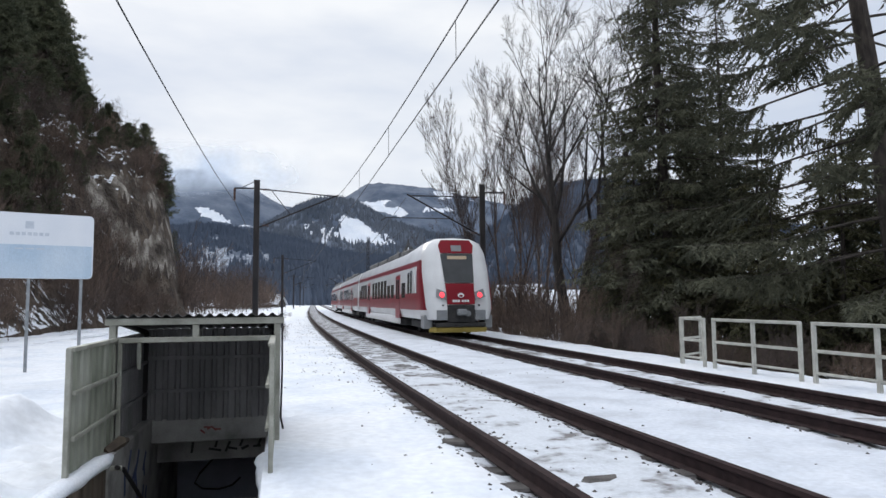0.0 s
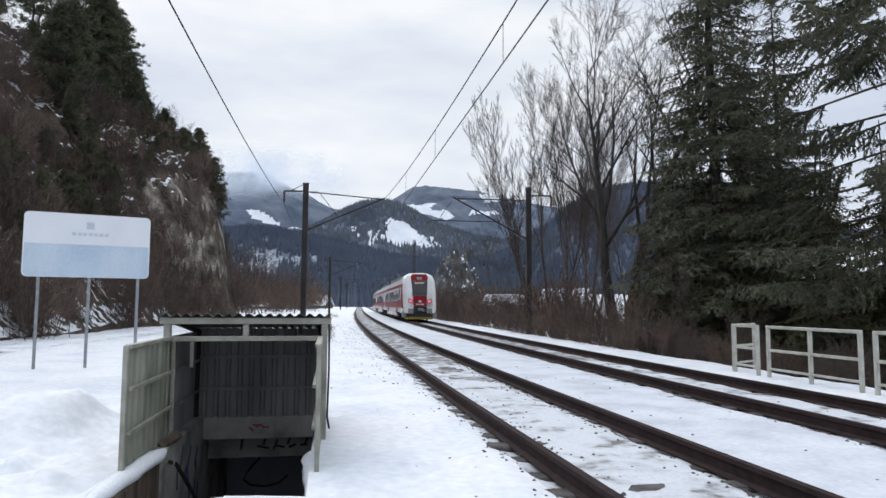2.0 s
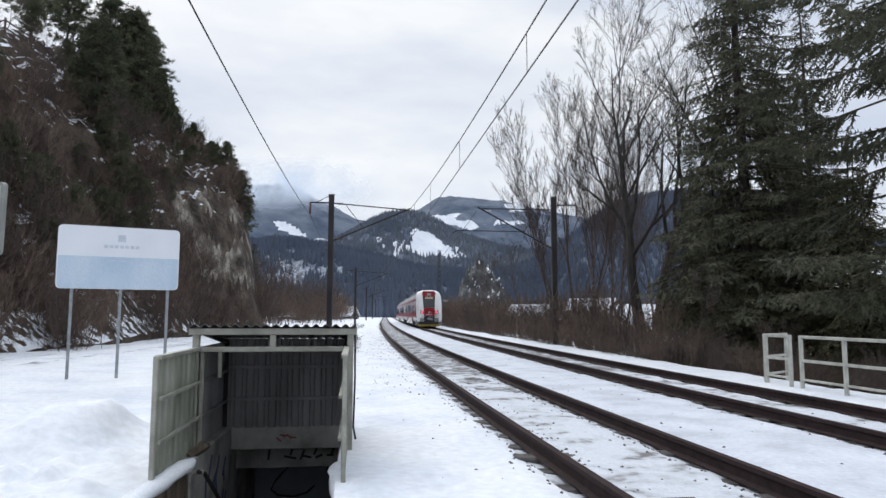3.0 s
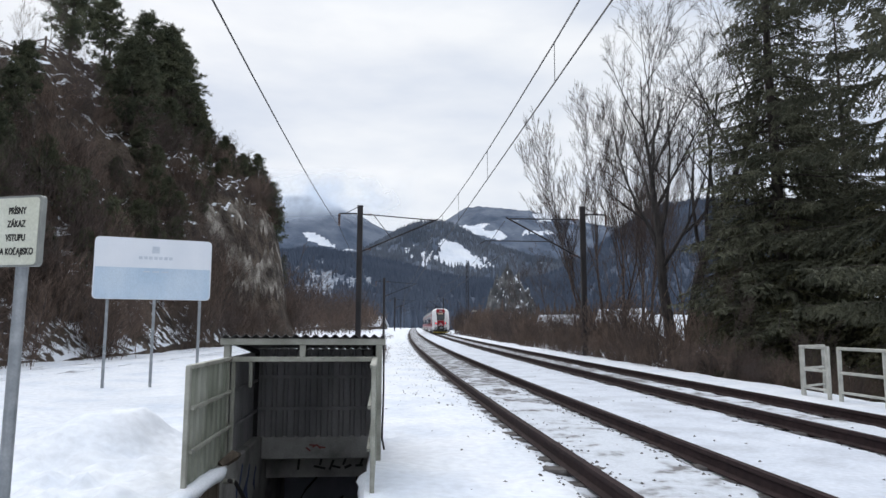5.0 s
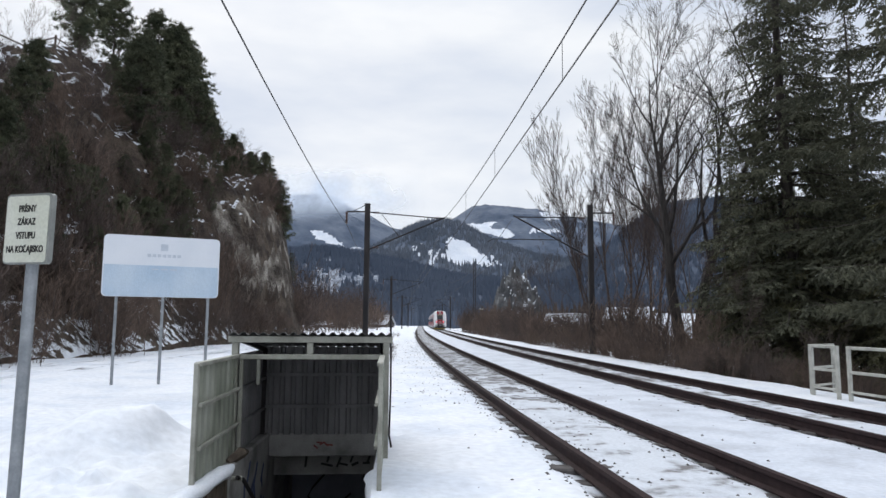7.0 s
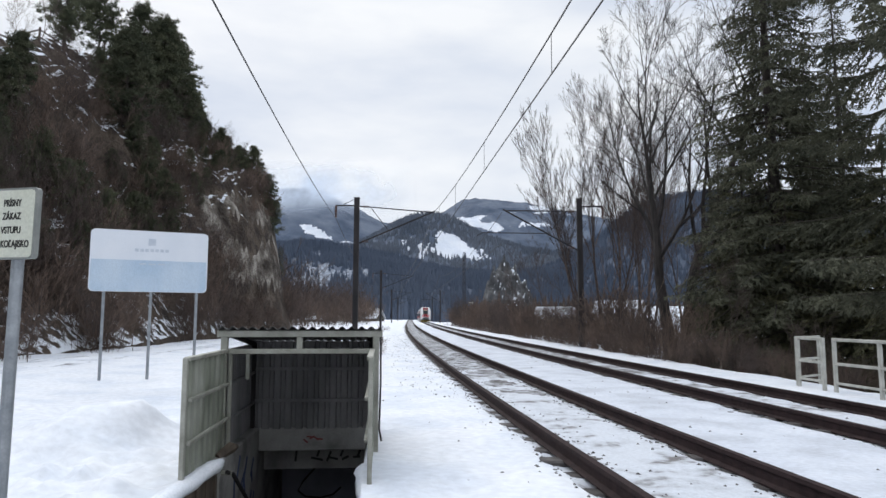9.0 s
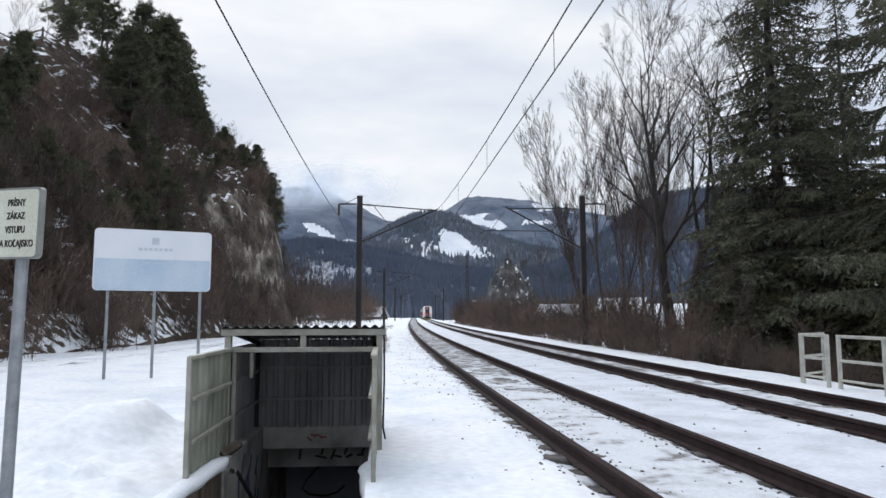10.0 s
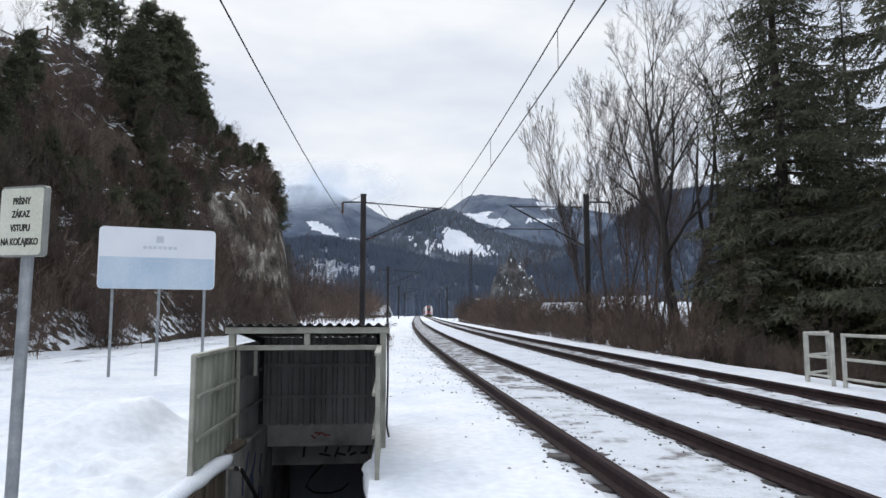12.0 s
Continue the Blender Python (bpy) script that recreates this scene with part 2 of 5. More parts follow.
# blue-grey distance haze is mixed into this forest colour
HAZE_TINTED_FOREST = material("haze_tinted_spruce_forest", [(0.085, 0.109, 0.154), (0.115, 0.142, 0.192)], scale=0.02, rough=0.95, bump=0, spec=0.1)

# ---------------------------------------------------------------- lie of the land
def track_x(y, off=0.0):
    """Lateral place of the near track's centre line, a long bend to the right."""
    return 2.84 - 0.0377 * y - 3.078 * (1 - math.exp(-y / 45)) + off * (1 + 0.002)


def track_dir(y):
    """Heading in degrees, counter-clockwise from the y axis."""
    return math.degrees(math.atan(0.0377 + 3.078 / 45 * math.exp(-y / 45)))


def smooth(a, b, x):
    t = min(1.0, max(0.0, (x - a) / (b - a)))
    return t * t * (3 - 2 * t)


def fbm(x, y, z=0.0, octaves=4):
    return noise.fractal(Vector((x, y, z)), 1.0, 2.0, octaves)


STAIR = pose(-2.12, 5.75, 0, 0, 0, 4.6)          # front left corner of the stair shelter
STAIR_IN = STAIR.inverted()


def hill_inset(x, y):
    """How far (x, y) lies inside the rocky hill's foot."""
    return -13.6 - x + 0.8 * smooth(44, 56, y) - max(0.0, y - 60) * 0.9 + 1.3 * fbm(y * 0.11, 3.1, 0.0, 3)


def ground_z(x, y):
    u = x - track_x(max(min(y, 400), -60))
    z = -0.135 + 0.022 * fbm(x * 0.9, y * 0.9, 0.0, 4)
    bed1, bed2 = abs(u), abs(u - 4.0)
    bed = min(bed1, bed2)
    if bed < 1.9:
        # thin snow on the sleepers, blown and shaken off in places
        z += smooth(1.9, 1.15, bed) * ((-0.006 if bed1 < 1.9 else -0.008) + 0.026 * fbm(x * 1.7, y * 1.7, 9.0, 3)) - 0.060 * smooth(0.50, 0.68, bed) * smooth(1.08, 0.83, bed)
    z += 0.035 * smooth(-1.2, -2.4, u) * fbm(x * 0.5, y * 0.5, 7.0, 3) * 2
    # trodden heap of cleared snow beside the path to the stairs
    ridge = y - 8.3 - 0.5 * (x + 3.7)
    side = x + 3.65
    z += 0.46 * math.exp(-(side / (0.30 if side > 0 else 1.15)) ** 2 - (ridge / (0.34 if ridge > 0 else 0.85)) ** 2)
    z += 0.05 * smooth(-2.0, -3.0, x) * smooth(3.5, 5.0, y) * smooth(13, 9, y) * fbm(x * 1.6, y * 1.6, 12.0, 4)
    # trodden footprints round the sign, the stairs and along the track
    if -6.5 < x < 1.2 and 3.5 < y < 14 and outside_stairs(x, y):
        cell = noise.cell(Vector((x * 2.3, y * 1.7, 3.0)))
        fx, fy = (x * 2.3) % 1 - 0.5, (y * 1.7) % 1 - 0.5
        if cell > 0.45:
            z -= 0.062 * math.exp(-(fx / 0.20) ** 2 - (fy / 0.28) ** 2) * smooth(-0.25, 0.3, noise.noise(Vector((x * 0.45, y * 0.45, 6.0))))
    z += 0.05 * math.exp(-((x + 3.2) / 1.5) ** 2 - ((y - 6.0) / 1.5) ** 2) * fbm(x * 3, y * 3, 2.0, 3) * 3
    # shoulder of rough snow left of the near track further on
    z += 0.05 * smooth(9, 14, y) * smooth(-2.6, -1.5, u) * smooth(-0.9, -1.4, u) * abs(fbm(x * 2.5, y * 2.5, 1.0, 3)) * 2
    # fall beyond the far track
    z -= 1.1 * smooth(6.3, 13, u)
    z += 0.10 * smooth(6.0, 8.5, u) * fbm(x * 0.7, y * 0.7, 4.0, 4)
    # the lane at the foot of the hill
    z += 0.10 * smooth(-8, -11.5, u) * smooth(-40, -15, u)
    return z


def spaced(marks):
    """Coordinates from (start, step) marks, up to the last."""
    out = []
    for (a, s), (b, _) in zip(marks, marks[1:]):
        n = max(1, round((b - a) / s))
        out += [a + (b - a) * i / n for i in range(n)]
    return out + [marks[-1][0]]


def height_sheet(xs, ys, zf, keep=None, skew=lambda y: 0.0):
    b = Build()
    b.v = [(x + skew(y), y, zf(x + skew(y), y)) for y in ys for x in xs]
    n = len(xs)
    for j in range(len(ys) - 1):
        for i in range(n - 1):
            if keep is None or keep((xs[i] + xs[i + 1]) / 2 + skew((ys[j] + ys[j + 1]) / 2), (ys[j] + ys[j + 1]) / 2):
                b.f.append((j * n + i, j * n + i + 1, (j + 1) * n + i + 1, (j + 1) * n + i))
    return b


def outside_stairs(x, y):
    p = STAIR_IN @ Vector((x, y, 0))
    return not (0.06 < p.x < 1.50 and -0.66 < p.y < 3.08)


SNOW_GROUND = material("trodden_snow", [(0.74, 0.79, 0.87), (0.84, 0.875, 0.93), (0.88, 0.905, 0.95)], scale=0.9, rough=0.65, bump=0.4, fine=9, bump_size=0.04, spec=0.3)
gx = spaced([(-3500, 500), (-300, 60), (-60, 6), (-18, 0.5), (-8, 0.095), (-2.06, 0.12), (-0.62, 0.12), (8, 0.2), (16, 1.0), (40, 5), (100, 30), (400, 400), (3500, 1)])
gy = spaced([(-400, 90), (-40, 8), (0, 1.0), (3.5, 0.10), (5.03, 0.09), (9.0, 0.13), (14, 0.22), (30, 0.6), (60, 3), (150, 12), (400, 90), (1200, 500), (4500, 1)])
DIRTY_SNOW = material("gritty_track_snow", [(0.22, 0.21, 0.21), (0.60, 0.63, 0.68), (0.70, 0.735, 0.79)], scale=3.2, rough=0.8, bump=0.6, fine=26, bump_size=0.03, spec=0.2, spots=(0.30, 0.52))
ground = solo("ground", height_sheet(gx, gy, ground_z, outside_stairs, lambda y: -0.0805 * (min(max(y, -10.0), 45.0) - 5.75)), SNOW_GROUND, "trodden snow over flat railway land", "ground", kind="structure", smooth=True)
ground.data.materials.append(DIRTY_SNOW)
ground.data.materials.append(material("ballast_under_thin_snow", [(0.11, 0.10, 0.10), (0.30, 0.30, 0.31), (0.62, 0.65, 0.70)], scale=3.6, rough=0.9, bump=0.8, fine=20, bump_size=0.04, spec=0.2, spots=(0.34, 0.62)))
ground.data.materials.append(material("greyed_snow_between_tracks", [(0.58, 0.61, 0.67), (0.68, 0.72, 0.79), (0.75, 0.785, 0.85)], scale=1.4, rough=0.75, bump=0.35, fine=16, bump_size=0.03, spec=0.25))
for p in ground.data.polygons:
    c = p.center
    if -15 < c.y < 420:
        u = c.x - track_x(c.y) + 0.12 * noise.noise(Vector((c.x * 1.3, c.y * 1.3, 0)))
        if abs(u) < 0.98 or abs(u - 4.0) < 1.0:
            p.material_index = 2 if noise.noise(Vector((c.x * 1.1, c.y * 0.8, 8.0))) + (c.y - 16) / 14 > 0 else 1
        elif 0.9 < u < 3.1 and c.y < 130:
            p.material_index = 3

# wheel ruts of the lane below the hill
for k, x0 in enumerate((-10.35, -11.9)):
    rut = height_sheet([-0.22, -0.1, 0.1, 0.22], spaced([(4, 0.5), (70, 1)]), lambda x, y: 0.0)
    rut.v = [(x0 + x + 0.35 * fbm(y * 0.05, 2.0 + k, 0.0, 2), y, ground_z(x0 + x, y) + 0.006 - (0.012 if abs(x) < 0.15 else 0)) for x, y, _ in rut.v]
    solo("wheel_rut", rut, DIRTY_SNOW, "packed grey wheel rut in the snowy lane", "rut", "ruts of the lane", kind="structure")

# ---------------------------------------------------------------- rocky hill
ROCK = snowy("rock_and_brown_litter", [(0.040, 0.032, 0.027), (0.085, 0.066, 0.052), (0.13, 0.105, 0.082)], snow_from=0.60, snow_to=0.70, scale=0.9, patch=1.2, bump=0.9, fine=5.0, snow_scale=2.6, relief=0.3)
PALE_ROCK = snowy("bare_pale_limestone", [(0.050, 0.041, 0.034), (0.15, 0.13, 0.11), (0.40, 0.37, 0.325)], snow_from=0.72, snow_to=0.82, scale=0.75, patch=0.8, bump=1.0, fine=3.5, snow_scale=2.0, relief=0.4)


def hill_z(x, y):
    s = hill_inset(x, y)
    if s < 0:
        return -0.9 + s * 0.1
    face = 20.4 * (0.66 + 0.34 * smooth(24, 48, y)) * (smooth(-1.5, 11.5, s) ** 0.85)
    top = 0.03 * max(0.0, s - 9)
    z = -0.9 + face + top
    rough = noise.ridged_multi_fractal(Vector((x * 0.16, y * 0.16, 0.3)), 0.9, 2.1, 5, 1.0, 2.0)
    z += (rough - 1.0) * 1.25 * smooth(0, 3, s) * (1 - 0.75 * smooth(10, 14, s))
    z += 0.5 * fbm(x * 0.5, y * 0.5, 5.0, 4) * smooth(0, 2, s)
    ledge = noise.ridged_multi_fractal(Vector((x * 0.55, y * 0.55, z * 0.25)), 0.8, 2.2, 4, 1.0, 2.0)
    z += (ledge - 1.0) * 0.75 * smooth(0.5, 2.5, s) * (1 - 0.7 * smooth(10, 14, s))
    z += smooth(42, 55, y) * (5.2 * smooth(0.2, 2.2, s) - 5.8 * smooth(2.5, 8.5, s))
    return z


hx = spaced([(-140, 8), (-48, 1.5), (-27, 0.25), (-10, 1)])
hy = spaced([(-60, 6), (6, 1.2), (24, 0.35), (70, 0.6), (86, 3), (120, 8), (200, 1)])
rocky_hill = solo("rocky_hill", height_sheet(hx, hy, hill_z), ROCK, "steep rocky hillside with brown litter and patches of snow", "hill", kind="structure")
rocky_hill.data.materials.append(PALE_ROCK)
for p in rocky_hill.data.polygons:
    c = p.center
    if 47 < c.y < 70 and p.normal.z < 0.62 and 3.8 < c.z < 11.0 and noise.noise(Vector((c.x * 0.22, c.y * 0.22, c.z * 0.3))) > -0.14:
        p.material_index = 1

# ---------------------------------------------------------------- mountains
# the wooded slopes carry bluish air haze in their base colours
HAZE_TINTED_MOUNTAIN = snowy("haze_tinted_wooded_mountain", [(0.084, 0.107, 0.152), (0.114, 0.140, 0.188)], snow_from=1.10, snow_to=1.25, scale=0.012, patch=0.9, bump=0.2, fine=0.3)
HAZE_GREY_MOUNTAIN = snowy("haze_grey_wooded_mountain", [(0.072, 0.098, 0.145), (0.115, 0.144, 0.198), (0.16, 0.19, 0.245)], snow_from=1.06, snow_to=1.22, scale=0.010, patch=0.9, bump=0.4, fine=0.12, relief=3.0)
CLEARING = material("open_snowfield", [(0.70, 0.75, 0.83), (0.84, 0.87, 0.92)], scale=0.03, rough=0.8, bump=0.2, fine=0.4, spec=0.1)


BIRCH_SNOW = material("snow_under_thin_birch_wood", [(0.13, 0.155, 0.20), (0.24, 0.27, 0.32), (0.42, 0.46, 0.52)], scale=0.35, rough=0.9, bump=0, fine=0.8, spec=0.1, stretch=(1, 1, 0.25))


def within(poly, x, z):
    """Whether (x, z) lies inside the polygon."""
    hit = False
    for (ax, az), (bx, bz) in zip(poly, poly[1:] + poly[:1]):
        if (az > z) != (bz > z) and x < ax + (z - az) / (bz - az) * (bx - ax):
            hit = not hit
    return hit


def in_clearing(clear, x, z):
    """Open snow with a frayed edge of trees."""
    return any(within(poly, x + fray * noise.noise(Vector((x * 0.11, z * 0.05, 2.0))) + 0.5 * fray * noise.noise(Vector((x * 0.31, z * 0.1, 7.0))),
                      z + 0.7 * fray * noise.noise(Vector((x * 0.09, z * 0.09, 5.0)))) for fray, poly in clear)


def mountain(name, label, y0, depth, bumps, width, mat, x0, x1, rough=6.0, step=14.0, foot=-4.0, clear=(), rows=46, fine=(0, 0), open_mat=CLEARING):
    """A ridge with its crest at y0 + depth. bumps: (x, height) of equal half-width; clear: (fray, outline in x and z) of snowy clearings."""
    def zf(x, y):
        t = (y - y0) / depth
        crest = sum(h * math.exp(-((x - c) / width) ** 2) for c, h in bumps)
        z = foot + crest * (smooth(-0.25, 1, t) if t < 1 else 1 - 0.5 * (t - 1))
        k = smooth(-0.05, 0.3, t)
        gully = noise.ridged_multi_fractal(Vector((x * 0.0065, y * 0.0045, y0 * 0.01)), 0.9, 2.0, 4, 1.0, 2.0) - 1.1
        return z + rough * k * (0.8 * gully + fbm(x * 0.014, y * 0.014, y0 * 0.01, 4)) + rough * 0.22 * noise.noise(Vector((x * 0.11, y * 0.11, 1.0)))
    xs = spaced([(x0, step * 8), (fine[0], step), (fine[1], step * 8), (x1, 1)])
    ys = spaced([(y0, depth / rows), (y0 + depth * 1.06, depth / 8), (y0 + depth * 1.6, 1)])
    ob = solo(name, height_sheet(xs, ys, zf), mat, label, "mountain", kind="structure", smooth=True)
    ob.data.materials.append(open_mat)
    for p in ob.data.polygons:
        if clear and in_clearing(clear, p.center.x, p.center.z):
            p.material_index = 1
    return ob, zf


THIN = ((24.0, [(-124, 52), (-70, 48), (-62, 22), (-112, 28)]),)
CUT = ((7.0, [(2, 164), (32, 161), (56, 141), (75, 122), (78, 99), (53, 109), (25, 102), (0, 112)]),
       (34.0, [(-40, 118), (-4, 152), (3, 108), (-30, 106)]), (20.0, [(-70, 138), (-52, 150), (-50, 136)]), (22.0, [(78, 128), (98, 120), (96, 104), (80, 106)]))
FIELDS = ((7.0, [(49, 344), (69, 366), (121, 362), (178, 370), (182, 366), (152, 344), (170, 328), (204, 340), (236, 308), (204, 290), (162, 308), (121, 320)]),
          (14.0, [(355, 425), (385, 440), (450, 440), (420, 395), (372, 385)]), (20.0, [(280, 330), (400, 342), (420, 328), (300, 318)]),
          (9.0, [(-472, 315), (-437, 319), (-390, 294), (-351, 263), (-399, 269), (-447, 288)]))
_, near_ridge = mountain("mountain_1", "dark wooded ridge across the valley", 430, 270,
                         [(-520, 60), (-390, 70), (-260, 90), (-194, 36), (-128, 53), (-62, 41), (4, 30), (70, 27), (136, 27), (202, 79), (268, 81), (334, 76), (400, 90), (500, 80), (600, 90)], 62, HAZE_TINTED_MOUNTAIN, -1100, 1100, 3.5, 6.0, fine=(-260, 420), rows=80, clear=THIN, open_mat=BIRCH_SNOW)
_, mid_ridge = mountain("mountain_2", "wooded mountain in haze-grey colour with a bright clear-cut", 1000, 470,
                        [(-600, 70), (-500, 70), (-410, 70), (-320, 70), (-230, 62), (-140, 89), (-50, 139), (40, 114), (130, 87), (220, 79), (310, 66), (400, 110), (500, 110), (620, 120)], 95, HAZE_GREY_MOUNTAIN, -1500, 1700, 6.0, 4.0, fine=(-250, 330), rows=100, clear=CUT)
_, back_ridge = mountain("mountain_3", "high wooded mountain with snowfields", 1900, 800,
                         [(-1100, 380), (-930, 400), (-800, 420), (-670, 260), (-540, 330), (-410, 285), (-280, 245), (-150, 205), (-20, 221), (110, 294), (240, 276), (370, 275), (500, 248), (630, 249), (760, 210), (890, 300), (1040, 300), (1200, 330)], 125, HAZE_GREY_MOUNTAIN, -3000, 3000, 9.0, 6.0, fine=(-640, 560), rows=130, clear=FIELDS)

# ---------------------------------------------------------------- low cloud on the far mountain
CLOUD = bpy.data.materials.new("drifting_low_cloud")
CLOUD.use_nodes = True
cn, cl = CLOUD.node_tree.nodes, CLOUD.node_tree.links
cn.remove(cn["Principled BSDF"])
c_out = cn["Material Output"]
c_dif, c_tra, c_mix, c_trn, c_two = cn.new("ShaderNodeBsdfDiffuse"), cn.new("ShaderNodeBsdfTransparent"), cn.new("ShaderNodeMixShader"), cn.new("ShaderNodeBsdfTranslucent"), cn.new("ShaderNodeAddShader")
c_dif.inputs["Color"].default_value, c_trn.inputs["Color"].default_value = (0.52, 0.57, 0.64, 1), (0.30, 0.33, 0.37, 1)
c_co, c_noi, c_sep = cn.new("ShaderNodeTexCoord"), cn.new("ShaderNodeTexNoise"), cn.new("ShaderNodeSeparateXYZ")
c_noi.inputs["Scale"].default_value, c_noi.inputs["Detail"].default_value = 0.006, 5
c_lo, c_hi, c_amt, c_all, c_end = cn.new("ShaderNodeMapRange"), cn.new("ShaderNodeMapRange"), cn.new("ShaderNodeMapRange"), cn.new("ShaderNodeMath"), cn.new("ShaderNodeMath")
for r, a, b, lo, hi in ((c_lo, 265, 350, 0, 1), (c_hi, 385, 455, 1, 0), (c_amt, 0.30, 0.62, 0.25, 1.0)):
    r.interpolation_type = "SMOOTHSTEP"
    r.inputs["From Min"].default_value, r.inputs["From Max"].default_value = a, b
    r.inputs["To Min"].default_value, r.inputs["To Max"].default_value = lo, hi
c_side = cn.new("ShaderNodeMapRange")
c_side.interpolation_type = "SMOOTHSTEP"
c_side.inputs["From Min"].default_value, c_side.inputs["From Max"].default_value = -40, -230
c_all.operation = c_end.operation = "MULTIPLY"
c_fin = cn.new("ShaderNodeMath")
c_fin.operation = "MULTIPLY"
cl.new(c_co.outputs["Object"], c_sep.inputs["Vector"])
cl.new(c_co.outputs["Object"], c_noi.inputs["Vector"])
cl.new(c_sep.outputs["Z"], c_lo.inputs["Value"])
cl.new(c_sep.outputs["Z"], c_hi.inputs["Value"])
cl.new(c_sep.outputs["X"], c_side.inputs["Value"])
cl.new(c_noi.outputs["Fac"], c_amt.inputs["Value"])
cl.new(c_lo.outputs["Result"], c_all.inputs[0])
cl.new(c_hi.outputs["Result"], c_all.inputs[1])
cl.new(c_all.outputs["Value"], c_end.inputs[0])
cl.new(c_amt.outputs["Result"], c_end.inputs[1])
cl.new(c_end.outputs["Value"], c_fin.inputs[0])
cl.new(c_side.outputs["Result"], c_fin.inputs[1])
cl.new(c_dif.outputs["BSDF"], c_two.inputs[0])
cl.new(c_trn.outputs["BSDF"], c_two.inputs[1])
cl.new(c_fin.outputs["Value"], c_mix.inputs["Fac"])
cl.new(c_tra.outputs["BSDF"], c_mix.inputs[1])
cl.new(c_two.outputs["Shader"], c_mix.inputs[2])
cl.new(c_mix.outputs["Shader"], c_out.inputs["Surface"])
bank = Build()
bxs, bzs = spaced([(-1500, 40), (0, 1)]), spaced([(200, 20), (460, 1)])
bank.v = [(x, 1750 + 60 * fbm(x * 0.004, z * 0.006, 0, 3) + (z - 200) * 0.5, z) for z in bzs for x in bxs]
bank.f = [(j * len(bxs) + i, j * len(bxs) + i + 1, (j + 1) * len(bxs) + i + 1, (j + 1) * len(bxs) + i) for j in range(len(bzs) - 1) for i in range(len(bxs) - 1)]
low_cloud = solo("low_cloud", bank, CLOUD, "thin grey cloud drifting before the mountain top", "cloud", kind="structure", smooth=True)
low_cloud.visible_shadow = False

# ---------------------------------------------------------------- railway
RAIL_PROFILE = [(-0.0375, 0.0), (0.0375, 0.0), (0.0375, -0.035), (0.010, -0.050), (0.010, -0.125), (0.066, -0.142), (0.066, -0.155),
                (-0.066, -0.155), (-0.066, -0.142), (-0.010, -0.125), (-0.010, -0.050), (-0.0375, -0.035)]


def railway(off, label):
    tr = thing("railway_track", pose(0, 0, 0), label, "railway track", "railway tracks")
    ys = spaced([(-12, 1.5), (60, 4), (430, 1)])
    profile = [(u, w * 1.12) for u, w in RAIL_PROFILE]
    for side in (-0.7525, 0.7525):
        b = Build()
        b.sweep(profile, [(track_x(y, off + side), y, 0.0) for y in ys])
        part("rail", b, RUST, tr, "rusty brown steel rail")
    sl = Build().box(-1.25, 1.25, -0.12, 0.12, -0.36, -0.172, 0.02).mesh("sleeper", SLEEPER)
    rnd = random.Random(int(off * 10) + 3)
    y = -6.0
    while y < 120:
        part("sleeper", sl, None, tr, m=pose(track_x(y, off) + rnd.uniform(-0.02, 0.02), y, rnd.uniform(-0.012, 0.014), 0, 0, track_dir(y) + rnd.uniform(-0.6, 0.6)))
        y += 0.60
    return tr


near_track = railway(0.0, "rusty railway track on snow-covered sleepers")
far_track = railway(4.0, "rusty railway track half buried in snow")


def on_track(s_y, off, z=0.0):
    return pose(track_x(s_y, off), s_y, z, 0, 0, track_dir(s_y))


# ---------------------------------------------------------------- overhead line
def mast(m, height, label, arm, reach, tie_z, strut_z, tip_z, back=0.0, steady=()):
    """A mast with a cantilever to the side of arm (+1 or -1) and, with back, a feeder bracket on the other."""
    t = thing("catenary_mast", m, label, "mast", "masts of the overhead line")
    b = Build()
    b.box(-0.15, 0.15, -0.13, 0.13, -1.6, height, 0.02)
    part("post", b, POLE, t)
    part("cap", Build().box(-0.17, 0.17, -0.15, 0.15, height, height + 0.05, 0.01), POLE, t)
    if reach:
        a = arm
        part("tie", Build().tube([(a * 0.15, 0, tie_z), (a * reach, 0, tip_z)], 0.035), POLE, t)
        part("strut", Build().tube([(a * 0.15, 0, strut_z), (a * reach * 1.04, 0, tip_z + 0.08)], 0.045), POLE, t)
        part("brace", Build().tube([(a * reach * 0.18, 0, tie_z - 0.05), (a * reach * 0.42, 0, strut_z + (tip_z - strut_z) * 0.42)], 0.022), POLE, t)
        for k, (fx, fz) in enumerate(((0.06, strut_z + (tip_z - strut_z) * 0.06), (0.07, tie_z - 0.02))):
            ins = Build()
            for i in range(4):
                ins.tube([(a * (0.25 + reach * 0.02 + i * 0.09), 0, fz), (a * (0.30 + reach * 0.02 + i * 0.09), 0, fz)], [0.075, 0.05], 8)
            part("insulator", ins, INSULATOR, t)
        if steady:
            part("steady_arm", Build().tube([(a * steady[0], 0, steady[2]), (a * steady[1], 0, steady[2] + 0.04), (a * (steady[1] + 0.3), 0, steady[2] - 0.12)], 0.028), POLE, t)
    if back:
        part("bracket", Build().tube([(-arm * 0.15, 0, height - 0.42), (-arm * back, 0, height - 0.42)], 0.045), POLE, t)
        part("brace", Build().tube([(-arm * 0.15, 0, height - 0.05), (-arm * back * 0.7, 0, height - 0.40)], 0.02), POLE, t)
        part("insulator", Build().tube([(-arm * back, 0, height - 0.42 - 0.1 * i) for i in range(8)], [0.05, 0.08] * 4, 8), INSULATOR, t)
    return t


